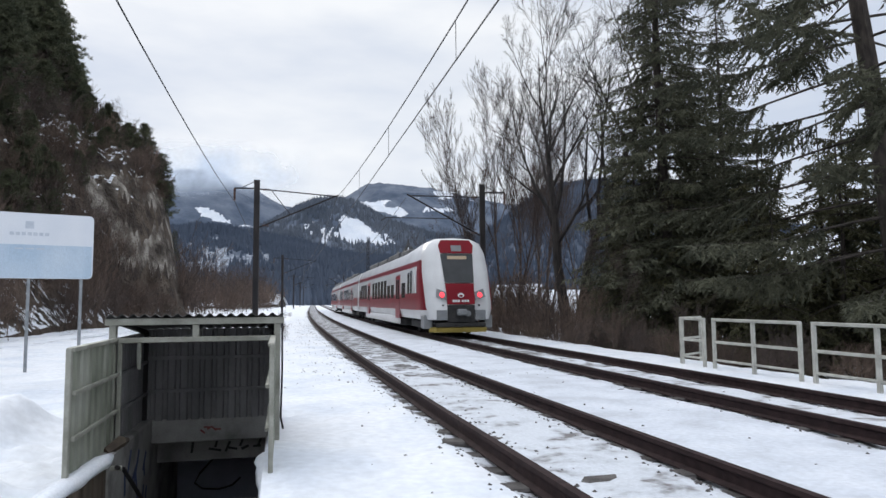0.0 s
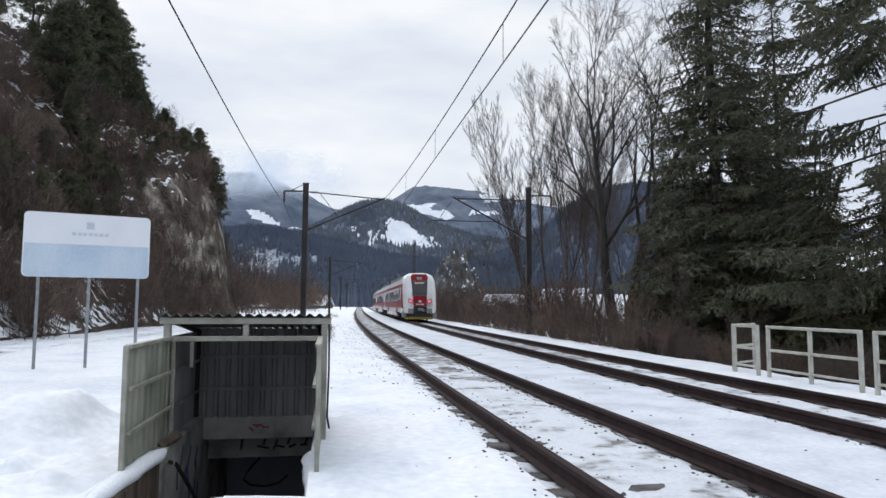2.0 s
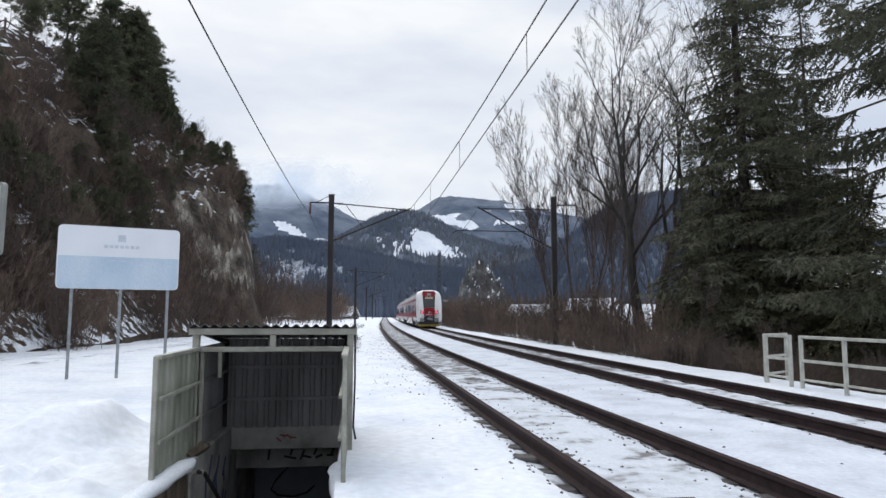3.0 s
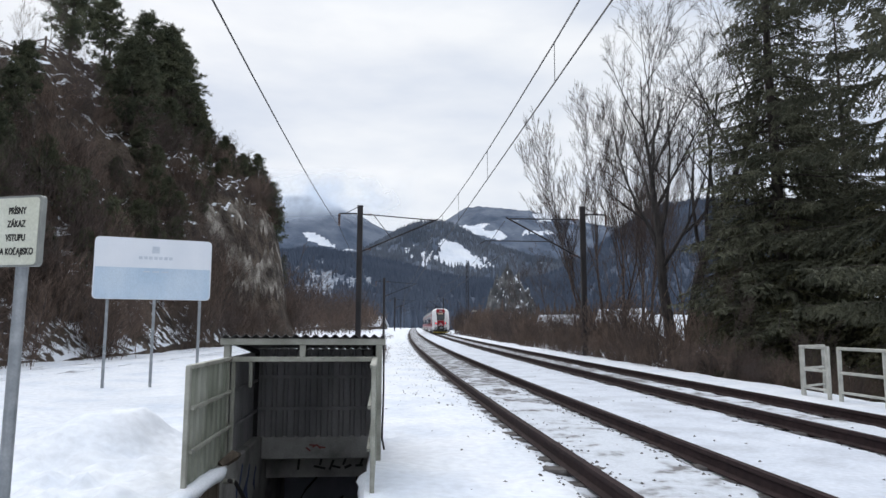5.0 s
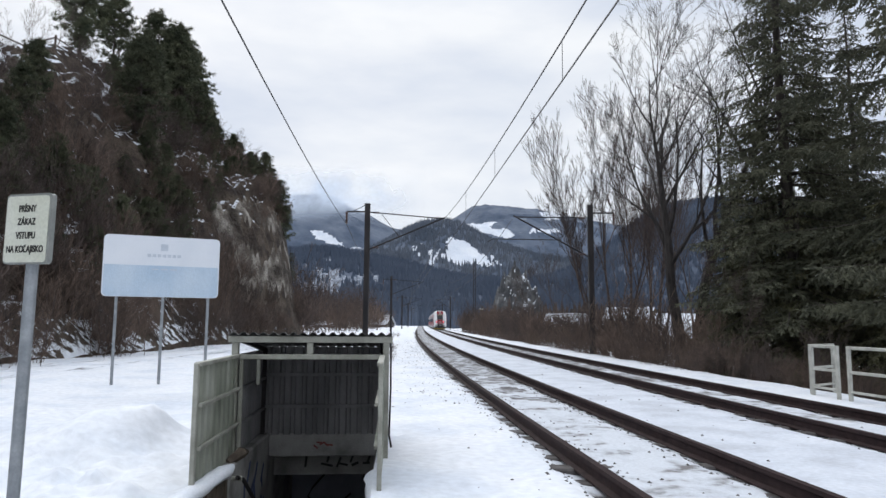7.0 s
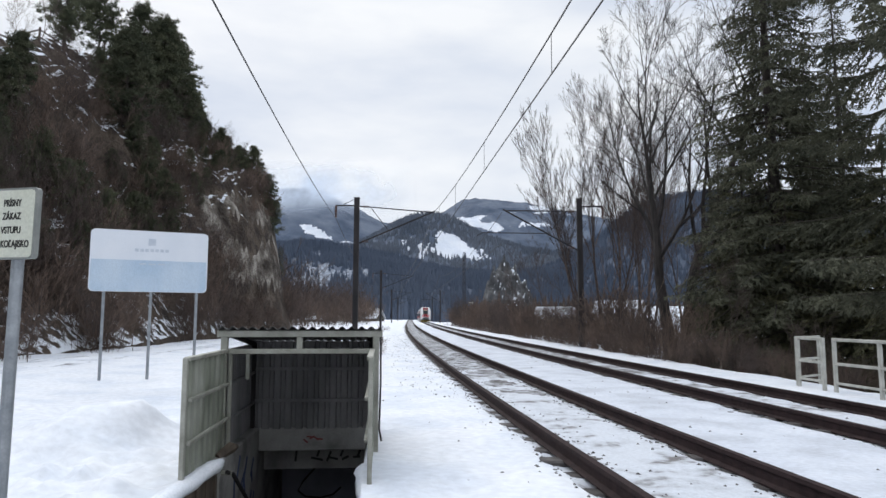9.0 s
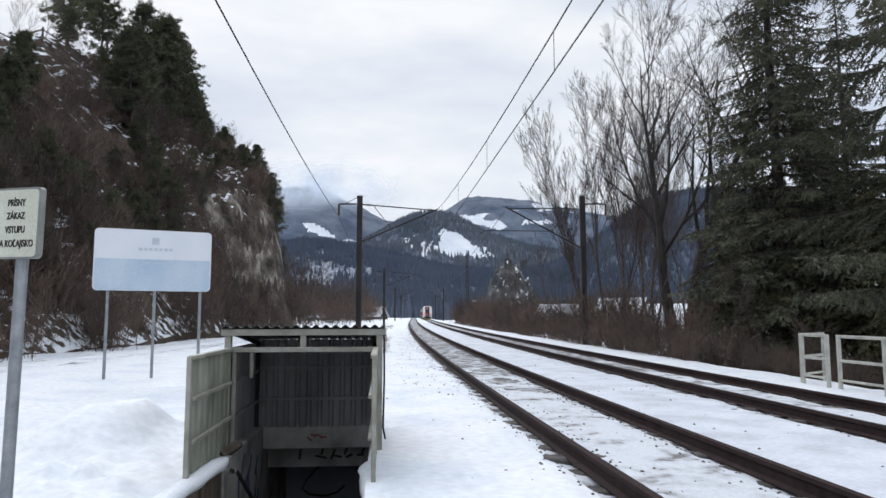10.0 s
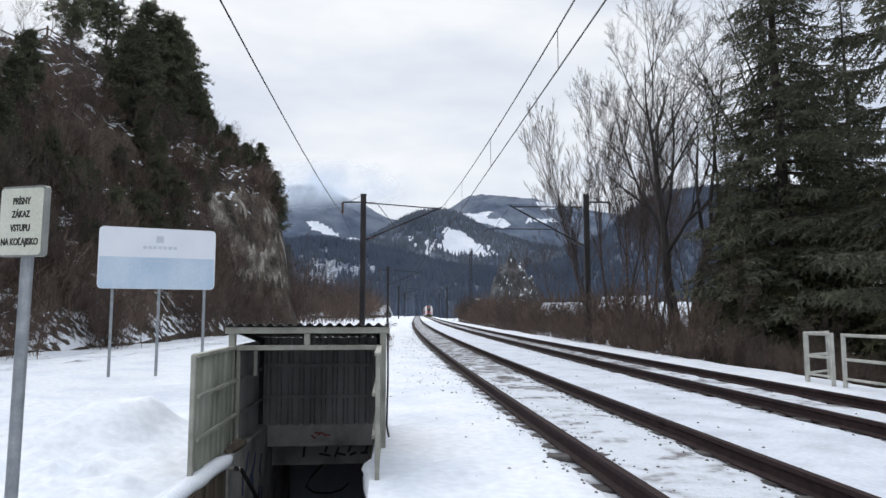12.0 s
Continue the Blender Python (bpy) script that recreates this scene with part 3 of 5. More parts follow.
MAST_Y = (38.0, 98.0, 166.0, 228.0, 290.0)
MAST_X = (-4.58, -8.1, -11.0, -13.0, -15.2)
for y, x in zip(MAST_Y, MAST_X):
    mast(pose(x, y, 0), 8.1, "tall dark catenary mast beside the near track", 1, track_x(y) + 0.1 - x, 7.65, 5.5, 7.30, 1.2)
mast(pose(8.25, 38.0, 0), 8.1, "tall dark catenary mast among scrub beside the far track", -1, 4.25, 7.4, 5.15, 7.42, 1.35, (1.7, 5.6, 6.1))
for y in (170.0, 232.0):
    mast(pose(track_x(y, 7.6), y, 0), 8.1, "dark catenary mast beyond the far track", -1, 3.5, 7.4, 5.2, 7.3, 1.0)


def wire_span(pts, sag, r, n=16):
    out = []
    for a, b in zip(pts, pts[1:]):
        for i in range(n):
            t = i / n
            p = Vector(a).lerp(Vector(b), t)
            p.z -= 4 * sag * t * (1 - t)
            out.append(p)
    return out + [Vector(pts[-1])]


def catenary(label, xs, ys, sag):
    """Messenger and contact wire through the places xs, ys; the first span hangs by sag."""
    t = thing("overhead_line", pose(0, 0, 0), label, "overhead line", "overhead lines")
    mess, cont = [(x, y, 7.3) for x, y in zip(xs, ys)], [(x, y, 5.5) for x, y in zip(xs, ys)]
    mpath, cpath = wire_span(mess, sag, 0.01, 15), wire_span(cont, 0.03, 0.01, 15)
    part("messenger_wire", Build().tube(mpath, 0.015, 5), WIRE, t)
    part("contact_wire", Build().tube(cpath, 0.014, 5), WIRE, t)
    for i in range(2, min(len(mpath) - 1, 46), 2):
        part("dropper", Build().tube([mpath[i], cpath[i]], 0.006, 4), WIRE, t)
    return t


catenary("contact and messenger wire over the near track", [4.40, -0.15, -5.0, -9.0, -11.6, -14.0], [-19.7, *MAST_Y], 1.12)
catenary("contact and messenger wire over the far track", [track_x(y, 4.1) for y in MAST_Y], MAST_Y, 1.0)
feed = thing("feeder_line", pose(0, 0, 0), "single bare feeder wire along the masts", "wire")
fpts = [(-0.98, -19.7, 7.0), *[(x - 1.2, y, 6.95) for x, y in zip(MAST_X, MAST_Y)]]
part("wire", Build().tube(wire_span(fpts, 0.85, 0.01), 0.015, 5), WIRE, feed)

# ---------------------------------------------------------------- train
T_WHITE = material("white_train_paint", [(0.74, 0.745, 0.75), (0.82, 0.825, 0.83)], scale=0.7, rough=0.2, bump=0.02, stretch=(1, 1, 2))
T_RED = material("red_train_paint", [(0.20, 0.005, 0.014), (0.25, 0.008, 0.019)], scale=0.9, rough=0.34, bump=0.02, spec=0.18)
T_GREY = material("grey_train_skirt", [(0.20, 0.21, 0.22), (0.28, 0.29, 0.30)], scale=2, rough=0.5, bump=0.05)
T_DARK = material("dark_underframe", [(0.02, 0.02, 0.022), (0.05, 0.048, 0.046)], scale=5, rough=0.85, bump=0.2)
T_ROOF = material("grey_train_roof", [(0.07, 0.072, 0.075), (0.12, 0.122, 0.125)], scale=2, rough=0.7, bump=0.1)
T_YELLOW = material("yellow_plough", [(0.33, 0.25, 0.05), (0.45, 0.34, 0.08)], scale=4, rough=0.6, bump=0.2)
T_GLASS = material("tinted_train_glass", [(0.022, 0.026, 0.029), (0.036, 0.040, 0.045)], scale=2, rough=0.12, bump=0, spec=0.35)


def lamp_material(name, colour, strength):
    mat = bpy.data.materials.new(name)
    mat.use_nodes = True
    bs = mat.node_tree.nodes["Principled BSDF"]
    bs.inputs["Base Color"].default_value = (*colour, 1)
    bs.inputs["Emission Color"].default_value = (*colour, 1)
    bs.inputs["Emission Strength"].default_value = strength
    return mat


T_LAMP = lamp_material("red_tail_light", (1.0, 0.05, 0.07), 1.6)
T_DISPLAY = lamp_material("amber_display", (0.36, 0.27, 0.18), 0.12)
CAR, ROOF_Z, HALF = 26.4, 3.70, 1.41


def section(hw, z0, zr):
    """Half-round body section: points from lower left over the roof to lower right."""
    return [(-hw * 0.93, z0), (-hw, z0 + 0.35), (-hw, 1.2), (-hw * 0.985, 2.5), (-hw * 0.93, zr - 0.62), (-hw * 0.80, zr - 0.22), (-hw * 0.52, zr - 0.04),
            (0, zr), (hw * 0.52, zr - 0.04), (hw * 0.80, zr - 0.22), (hw * 0.93, zr - 0.62), (hw * 0.985, 2.5), (hw, 1.2), (hw, z0 + 0.35), (hw * 0.93, z0)]


def rake(y, z):
    """The nose leans forward above the lamps."""
    return y + max(0.0, z - 1.45) * 0.42 * max(0.0, 1 - y / 3.2)


def train_car(nose):
    """A car: rear at y = 0, forward along +y. nose: 0 none, 1 at the rear, 2 at the front."""
    car = thing("railcar", pose(0, 0, 0), "white and red electric railcar of a passenger train", "railcar", "cars of the train")
    ys = [(0.05, 1.40), (1.0, HALF), (CAR - 0.4, HALF)]
    if nose:
        ys = [(0.0, 0.98), (0.03, 1.05), (0.10, 1.13), (0.20, 1.21), (0.34, 1.29), (0.52, 1.35), (0.74, 1.39), (1.0, HALF), (4.0, HALF), (6.0, HALF), (9, HALF), (CAR - 0.4, HALF)]
    vs, fs = [], []
    for y, hw in ys:
        zr = ROOF_Z + (0.16 * (1 - smooth(1.5, 6.0, y)) - 0.14 * max(0, 1 - y / 0.6) ** 2 if nose else 0)
        for x, z in section(hw, 0.62, zr):
            vs.append((x, rake(y, z) if nose else y, z))
    n = 15
    for i in range(len(ys) - 1):
        for k in range(n - 1):
            fs.append((i * n + k, (i + 1) * n + k, (i + 1) * n + k + 1, i * n + k + 1))
        fs.append((i * n + n - 1, (i + 1) * n + n - 1, (i + 1) * n, i * n))
    fs.append(tuple(range(n)))
    fs.append(tuple((len(ys) - 1) * n + k for k in range(n)))
    part("body", Build().add(vs, fs), T_WHITE, car, "", "angle")
    first = 1.35 if nose else 0.9

    def side_panel(name, y0, y1, z0, z1, mat, sx, proud, slant=0.0, label="", slant1=0.0, strips=1):
        def wx(z, y):
            if nose and y < 2.0:
                k = max(0.0, z - 1.45) * 0.42
                ye = (y - k) / (1 - k / 3.2)
                for (ya, ha), (yb, hb) in zip(ys, ys[1:]):
                    if ya <= ye <= yb:
                        return straight(z) * (ha + (hb - ha) * (ye - ya) / (yb - ya)) / HALF
            return straight(z)

        def straight(z):
            zr = ROOF_Z + (0.16 * (1 - smooth(1.5, 6.0, y0)) if nose else 0.0)
            return HALF if z <= 1.2 else HALF * (1 - 0.015 * (z - 1.2) / 1.3) if z <= 2.5 else HALF * (0.985 - 0.055 * (z - 2.5) / (zr - 0.62 - 2.5))
        b = Build()
        levels = [z0] + [z for z in ((1.2, 1.45, 1.9, 2.5) if strips > 1 else (1.2, 2.5)) if z0 < z < z1] + [z1]
        for za, zb in zip(levels, levels[1:]):
            fa, fb = (za - z0) / (z1 - z0), (zb - z0) / (z1 - z0)
            for i in range(strips):
                p, q = i / strips, (i + 1) / strips
                la, ra, lb, rb = y0 + slant * fa, y1 + slant1 * fa, y0 + slant * fb, y1 + slant1 * fb
                pts = [(la + (ra - la) * p, za), (la + (ra - la) * q, za), (lb + (rb - lb) * q, zb), (lb + (rb - lb) * p, zb)]
                vs = [(sx * (wx(z, y) - 0.03), y, z) for y, z in pts] + [(sx * (wx(z, y) + proud), y, z) for y, z in pts]
                b.add(vs, [(0, 1, 2, 3), (7, 6, 5, 4), (0, 4, 5, 1), (1, 5, 6, 2), (2, 6, 7, 3), (3, 7, 4, 0)])
        part(name, b, mat, car, label)

    for sx in (-1, 1):
        side_panel("lower_stripe", first - (-0.3 if nose else 0.4), CAR - 0.6, 0.98, 1.66, T_RED, sx, 0.006)
        side_panel("upper_stripe", first + (0.0 if nose else -0.4), CAR - 0.6, 2.74, 2.96, T_RED, sx, 0.006)
        if nose:
            side_panel("nose_band", 0.30, 1.75, 0.98, 2.96, T_RED, sx, 0.014, 0.85, "", 0.0, 7)
            side_panel("quarter_panel", 1.95, 2.75, 1.66, 2.70, T_WHITE, sx, 0.016, 0.55)
            side_panel("cab_window", 3.5, 3.95, 1.66, 2.55, T_GLASS, sx, 0.010)
            side_panel("cab_window", 2.9, 3.3, 1.66, 2.62, T_GLASS, sx, 0.010)
        for yd in (6.0, 18.4):
            side_panel("door", yd, yd + 1.35, 0.55, 2.55, T_RED, sx, 0.014)
            side_panel("door_window", yd + 0.2, yd + 0.6, 1.45, 2.35, T_GLASS, sx, 0.020)
            side_panel("door_window", yd + 0.75, yd + 1.15, 1.45, 2.35, T_GLASS, sx, 0.020)
        wy = [4.6, 8.0, 9.35, 10.7, 12.05, 13.4, 14.75, 16.1, 20.4, 21.75, 23.1, 24.3]
        for k, y in enumerate(wy):
            hi = 2.45 if 2 < k < 11 else 2.15
            side_panel("window", y, y + 0.95, 1.50, hi, T_GLASS, sx, 0.012)
        side_panel("skirt", 6.0, CAR - 5.5, 0.30, 0.66, T_WHITE, sx, -0.012)
    for yb in (3.1 if nose else 3.9, CAR - 3.4):
        bogie = part("bogie", Build().box(-1.05, 1.05, yb - 1.7, yb + 1.7, 0.35, 0.72, 0.05).box(-1.12, -0.95, yb - 1.5, yb + 1.5, 0.25, 0.55, 0.03).box(0.95, 1.12, yb - 1.5, yb + 1.5, 0.25, 0.55, 0.03), T_DARK, car)
        for yy in (yb - 1.25, yb + 1.25):
            for sx in (-0.75, 0.75):
                part("wheel", Build().tube([(sx - 0.065, yy, 0.43), (sx + 0.065, yy, 0.43)], 0.43, 20), T_DARK, bogie)
    part("underframe", Build().box(-1.15, 1.15, 6.0, CAR - 5.6, 0.22, 0.55, 0.04), T_DARK, car)
    for k, (y0, y1, h) in enumerate(((6.2, 8.5, 0.10), (9.2, 13.0, 0.16), (13.8, 17.2, 0.12), (18.0, 22.5, 0.16))):
        part("roof_unit", Build().box(-0.95, 0.95, y0, y1, ROOF_Z - 0.14, ROOF_Z + h, 0.06), T_ROOF, car)
    part("gangway", Build().box(-0.85, 0.85, CAR - 0.4, CAR + 0.02, 0.6, 3.3, 0.05), T_DARK, car, "dark folded gangway bellows")
    if nose:
        def face(name, pts, mat, proud, label="", up=car):
            """A plate on the raked face; pts in (x, z)."""
            vs = [(x * 0.93, rake(0.0, z) - proud, z) for x, z in pts] + [(x * 0.93, rake(0.0, z) + 0.05, z) for x, z in pts]
            m = len(pts)
            return part(name, Build().add(vs, [tuple(range(m)), tuple(range(m, 2 * m))[::-1]] + [(k, (k + 1) % m, (k + 1) % m + m, k + m) for k in range(m)]), mat, up, label)

        face("roof_cap", [(-0.70, 3.20), (0.70, 3.20), (0.76, 3.52), (0.62, 3.74), (-0.62, 3.74), (-0.76, 3.52)], T_RED, 0.03, "red painted roof cap")
        face("destination_display", [(-0.22, 3.28), (0.22, 3.28), (0.22, 3.52), (-0.22, 3.52)], T_GREY, 0.045)
        face("windscreen", [(-0.61, 2.02), (0.61, 2.02), (0.70, 3.18), (-0.70, 3.18)], T_GLASS, 0.02)
        face("destination_display", [(-0.42, 2.96), (0.42, 2.96), (0.42, 3.09), (-0.42, 3.09)], T_DISPLAY, 0.028, "dim amber destination display")
        face("front_panel", [(-0.58, 1.20), (0.58, 1.20), (0.60, 2.00), (-0.60, 2.00)], T_RED, 0.02, "red panel with a white emblem")
        for x0 in (-0.36, -0.25, -0.14, 0.03, 0.14, 0.25):
            face("marking", [(x0, 1.28), (x0 + 0.08, 1.28), (x0 + 0.08, 1.37), (x0, 1.37)], T_WHITE, 0.026)
        face("emblem", [(0.13 * math.cos(a * 0.5236), 1.54 + 0.09 * math.sin(a * 0.5236)) for a in range(12)], T_WHITE, 0.024)
        face("emblem_core", [(0.08 * math.cos(a * 0.785), 1.52 + 0.05 * math.sin(a * 0.785)) for a in range(8)], T_RED, 0.030)
        face("coupler_recess", [(-0.58, 0.52), (0.58, 0.52), (0.58, 1.17), (-0.58, 1.17)], T_DARK, 0.015)
        part("coupler", Build().box(-0.18, 0.18, -0.28, 0.05, 0.78, 1.02, 0.04).tube([(0.25, -0.12, 0.85), (0.25, 0.02, 0.85)], 0.11, 12), T_GREY, car)
        part("plough", Build().add([(-0.97, -0.05, 0.14), (0.97, -0.05, 0.14), (0.97, -0.12, 0.32), (-0.97, -0.12, 0.32), (-1.15, 0.55, 0.14), (1.15, 0.55, 0.14), (1.15, 0.55, 0.32), (-1.15, 0.55, 0.32)],
                                   [(0, 1, 2, 3), (4, 7, 6, 5), (0, 3, 7, 4), (1, 5, 6, 2), (0, 4, 5, 1), (3, 2, 6, 7)]), T_YELLOW, car, "dirty yellow snow plough")
        part("plough_deck", Build().box(-0.95, 0.95, -0.08, 0.7, 0.33, 0.50, 0.03), T_DARK, car)
        for sx in (-1, 1):
            face("lamp_cluster", [(sx * 0.62, 1.36), (sx * 1.04, 1.48), (sx * 0.98, 1.80), (sx * 0.60, 1.66)], T_GREY, 0.02)
            lamp = [(sx * (0.80 + 0.10 * math.cos(a * 0.524)), 1.56 + 0.10 * math.sin(a * 0.524)) for a in range(12)]
            face("tail_light", lamp, T_LAMP, 0.035, "glowing red tail light")
            face("buffer_panel", [(sx * 0.60, 0.60), (sx * 1.03, 0.60), (sx * 1.03, 0.98), (sx * 0.60, 0.98)], T_GREY, 0.03)
            face("socket", [(sx * (0.76 + 0.04 * math.cos(a * 0.785)), 1.16 + 0.04 * math.sin(a * 0.785)) for a in range(8)], T_DARK, 0.02)
            part("side_skirt", Build().box(min(sx * 1.02, sx * 1.36), max(sx * 1.02, sx * 1.36), 0.42, 1.15, 0.26, 0.80, 0.05), T_GREY, car)
    return car


tail_car = train_car(1)
mid_car, lead_car = train_car(0), train_car(0)
tail_car["label"] = "white and red tail railcar with glowing red tail lights"
RUN = [(0.0, 25.1), (0.5, 31.6), (1.0, 38.4), (1.5, 45.5), (2.0, 52.8), (2.5, 60.3), (3.0, 68.1), (4.0, 84.6), (5.0, 102.0), (5.5, 111.0), (6.0, 120.0),
       (6.5, 129.0), (7.0, 138.0), (7.5, 147.0), (8.5, 165.0), (9.5, 183.5), (10.0, 193.0), (10.5, 202.0), (11.0, 211.5), (11.5, 221.0), (12.0, 230.5)]


def car_pose(y, length):
    """A car whose rear stands at y on the far track, its front one car length on."""
    a, b = Vector((track_x(y, 4.0), y, 0)), Vector((track_x(y + length, 4.0), y + length, 0))
    d = b - a
    return pose(a.x, a.y, 0, 0, 0, math.degrees(math.atan2(-d.x, d.y)))


def motions():
    for i, car in enumerate((tail_car, mid_car, lead_car)):
        walk(car, [(t, car_pose(y + i * (CAR + 0.3), CAR)) for t, y in RUN])

# ---------------------------------------------------------------- stairway with its shelter
SOIL = material("damp_dark_concrete", [(0.16, 0.16, 0.17), (0.28, 0.28, 0.30)], scale=2, rough=0.9, bump=0.4)
BLUE_PAINT = material("blue_spray_paint", [(0.03, 0.05, 0.14), (0.07, 0.10, 0.22)], scale=6, rough=0.7, bump=0)
RED_PAINT = material("red_spray_paint", [(0.20, 0.04, 0.04), (0.28, 0.07, 0.06)], scale=6, rough=0.7, bump=0)


def corrugated(width, height, pitch, depth, axis_m, thick=0.004, ramped=True):
    """A sheet with trapezoid ribs along its height, width along x of axis_m."""
    prof, x, k = [], 0.0, 0
    while x < width:
        prof += [(x, 0.0), (x + pitch * 0.5, 0.0), (x + pitch * 0.62, depth), (x + pitch * 0.88, depth)] if ramped else [(x + pitch * j / 8, depth * 0.5 * (1 - math.cos(j * math.pi / 4))) for j in range(8)]
        x += pitch
    prof = [(min(a, width), c) for a, c in prof] + [(width, 0.0)]
    n = len(prof)
    vs = [axis_m @ Vector((a, c + o, z)) for o in (0, thick) for z in (0, height) for a, c in prof]
    fs = []
    for i in range(n - 1):
        fs += [(i, i + 1, n + i + 1, n + i), (2 * n + i, 3 * n + i, 3 * n + i + 1, 2 * n + i + 1), (i, 2 * n + i, 2 * n + i + 1, i + 1), (n + i, n + i + 1, 3 * n + i + 1, 3 * n + i)]
    fs += [(0, n, 3 * n, 2 * n), (n - 1, 3 * n - 1, 4 * n - 1, 2 * n - 1)]
    return Build().add(vs, fs)


def bar(a, b, w, d=None):
    """A square bar from a to b."""
    a, b = Vector(a), Vector(b)
    d = d or w
    L = (b - a).length
    q = (b - a).to_track_quat("Z", "Y").to_matrix().to_4x4()
    return Build().box(-w / 2, w / 2, -d / 2, d / 2, 0, L, min(w, d) * 0.12, Matrix.Translation(a) @ q)


W, FRONT, BACK = 1.56, 1.52, 2.98
TUNNEL = material("blue_grey_tunnel_paint", [(0.42, 0.44, 0.52), (0.58, 0.60, 0.68)], scale=2, rough=0.85, bump=0.3)
well = tagged(thing("stairwell", STAIR, "concrete stairwell going down to a pedestrian underpass", "stairs"), kind="structure")
part("side_wall", Build().box(-0.16, 0.10, 0.9, 5.2, -3.2, -0.10, 0.02), CONCRETE, well, "stained concrete wall with faded spray paint")
part("side_wall", Build().box(1.47, 1.62, -0.9, 5.2, -3.2, -0.24, 0.02), CONCRETE, well)
part("board_lining", Build().box(-0.10, 0.09, -0.75, 0.86, -3.0, -0.14, 0.01), OLD_BOARD, well, "rust-streaked lining boards")
for k in range(5):
    part("batten", Build().box(0.09, 0.105, -0.55 + 0.32 * k, -0.47 + 0.32 * k, -2.6, -0.16), OLD_BOARD, well)
for k in range(15):
    part("step", Build().box(0.09, 1.48, -0.70 + 0.28 * k, -0.40 + 0.28 * k, -3.4, -0.22 - 0.175 * k, 0.015), CONCRETE if k else SNOW_CAP, well)
part("lintel", Build().box(0.10, 1.47, BACK, BACK + 0.25, -0.40, -0.10, 0.015), CONCRETE, well, "concrete lintel with a red scribble")
part("inner_wall", Build().box(0.10, 1.47, BACK + 0.45, BACK + 0.7, -0.72, -0.2), CONCRETE, well)
part("deck", Build().box(-0.1, 1.7, BACK + 0.1, 9.2, -0.36, -0.22), SOIL, well)
part("tunnel_wall", Build().box(-0.1, 1.7, 5.3, 5.5, -3.4, -0.2), TUNNEL, well, "blue-grey underpass wall with a black scrawl")
loop = [(0.80 + 0.42 * math.cos(a * 0.5) * (1 + 0.25 * math.sin(a)), 5.288, -1.28 + 0.30 * math.sin(a * 0.5 + 0.3)) for a in range(12)]
part("scrawl", Build().tube(loop, 0.016, 5), BLACK, well, "black sprayed scrawl")
part("tunnel_wall", Build().box(-0.3, -0.1, 5.0, 9.2, -3.4, -0.2), SOIL, well)
part("tunnel_wall", Build().box(1.7, 1.9, 5.0, 9.2, -3.4, -0.2), SOIL, well)
part("tunnel_floor", Build().box(-0.3, 1.9, 3.0, 9.2, -3.5, -3.1), SOIL, well)
rnd = random.Random(5)
for k, (x0, w, h) in enumerate(((0.50, 0.03, 0.14), (0.72, 0.16, 0.03), (0.79, 0.03, 0.15), (0.92, 0.03, 0.14), (0.96, 0.12, 0.03), (1.10, 0.03, 0.13), (1.14, 0.10, 0.035), (1.28, 0.10, 0.03), (1.33, 0.03, 0.10))):
    part("scrawl", Build().box(0, w, -0.004, 0.003, 0, h, 0, pose(x0, BACK + 0.45, -0.62 + 0.03 * (k % 3), 0, rnd.uniform(-25, 25), 0)), BLACK, well, "black sprayed strokes")
for k in range(5):
    part("scrawl", Build().box(0, 0.07, -0.004, 0.003, 0, 0.02, 0, pose(0.66 + 0.045 * k, BACK, -0.26 + 0.03 * (k % 2), 0, 40 - 35 * (k % 3), 0)), RED_PAINT, well, "faded red scribble")
for k in range(14):
    part("scrawl", Build().box(-0.003, 0.005, 0, 0.05, 0, rnd.uniform(0.15, 0.4), 0, pose(0.10, 1.5 + 0.09 * k, -0.45 - rnd.uniform(0, 0.75), rnd.uniform(-60, 60), 0, 0)), BLUE_PAINT, well, "blue sprayed strokes")
part("handrail", Build().tube([(0.16, 0.95, -0.20), (0.20, 1.05, -0.24), (0.22, 3.6, -1.75)], 0.02, 8), POLE, well, "dark steel handrail")
part("bracket", Build().tube([(0.08, 1.0, -0.22), (0.20, 1.0, -0.22)], 0.025, 8), FRAME_PAINT, well)

shelter = thing("stair_shelter", STAIR, "sheet-metal shelter in worn grey-green paint over the stairs", "shelter")
# frame of the mouth
for x in (-0.03, W + 0.03):
    part("post", Build().box(x - 0.035, x + 0.035, FRONT - 0.035, FRONT + 0.035, -0.30, 1.16, 0.006), FRAME_PAINT, shelter)
part("post", Build().box(0.022, 0.062, FRONT - 0.03, FRONT + 0.01, -0.20, 0.93, 0.005), FRAME_PAINT, shelter)
part("top_beam", Build().box(-0.10, W + 0.10, FRONT - 0.06, FRONT - 0.005, 1.09, 1.16, 0.006), FRAME_PAINT, shelter)
part("cross_beam", Build().box(-0.02, W + 0.02, FRONT - 0.05, FRONT - 0.004, 0.91, 0.965, 0.006), FRAME_PAINT, shelter)
part("mullion", Build().box(W / 2 - 0.045, W / 2 + 0.02, FRONT - 0.045, FRONT, 0.96, 1.10, 0.004), FRAME_PAINT, shelter)
for x in (0.02, W - 0.02):
    part("rear_post", Build().box(x - 0.03, x + 0.03, BACK - 0.06, BACK, -0.12, 0.96, 0.005), POLE, shelter)
    part("rafter", bar((x, FRONT, 1.12), (x, BACK + 0.1, 0.94), 0.05), POLE, shelter)
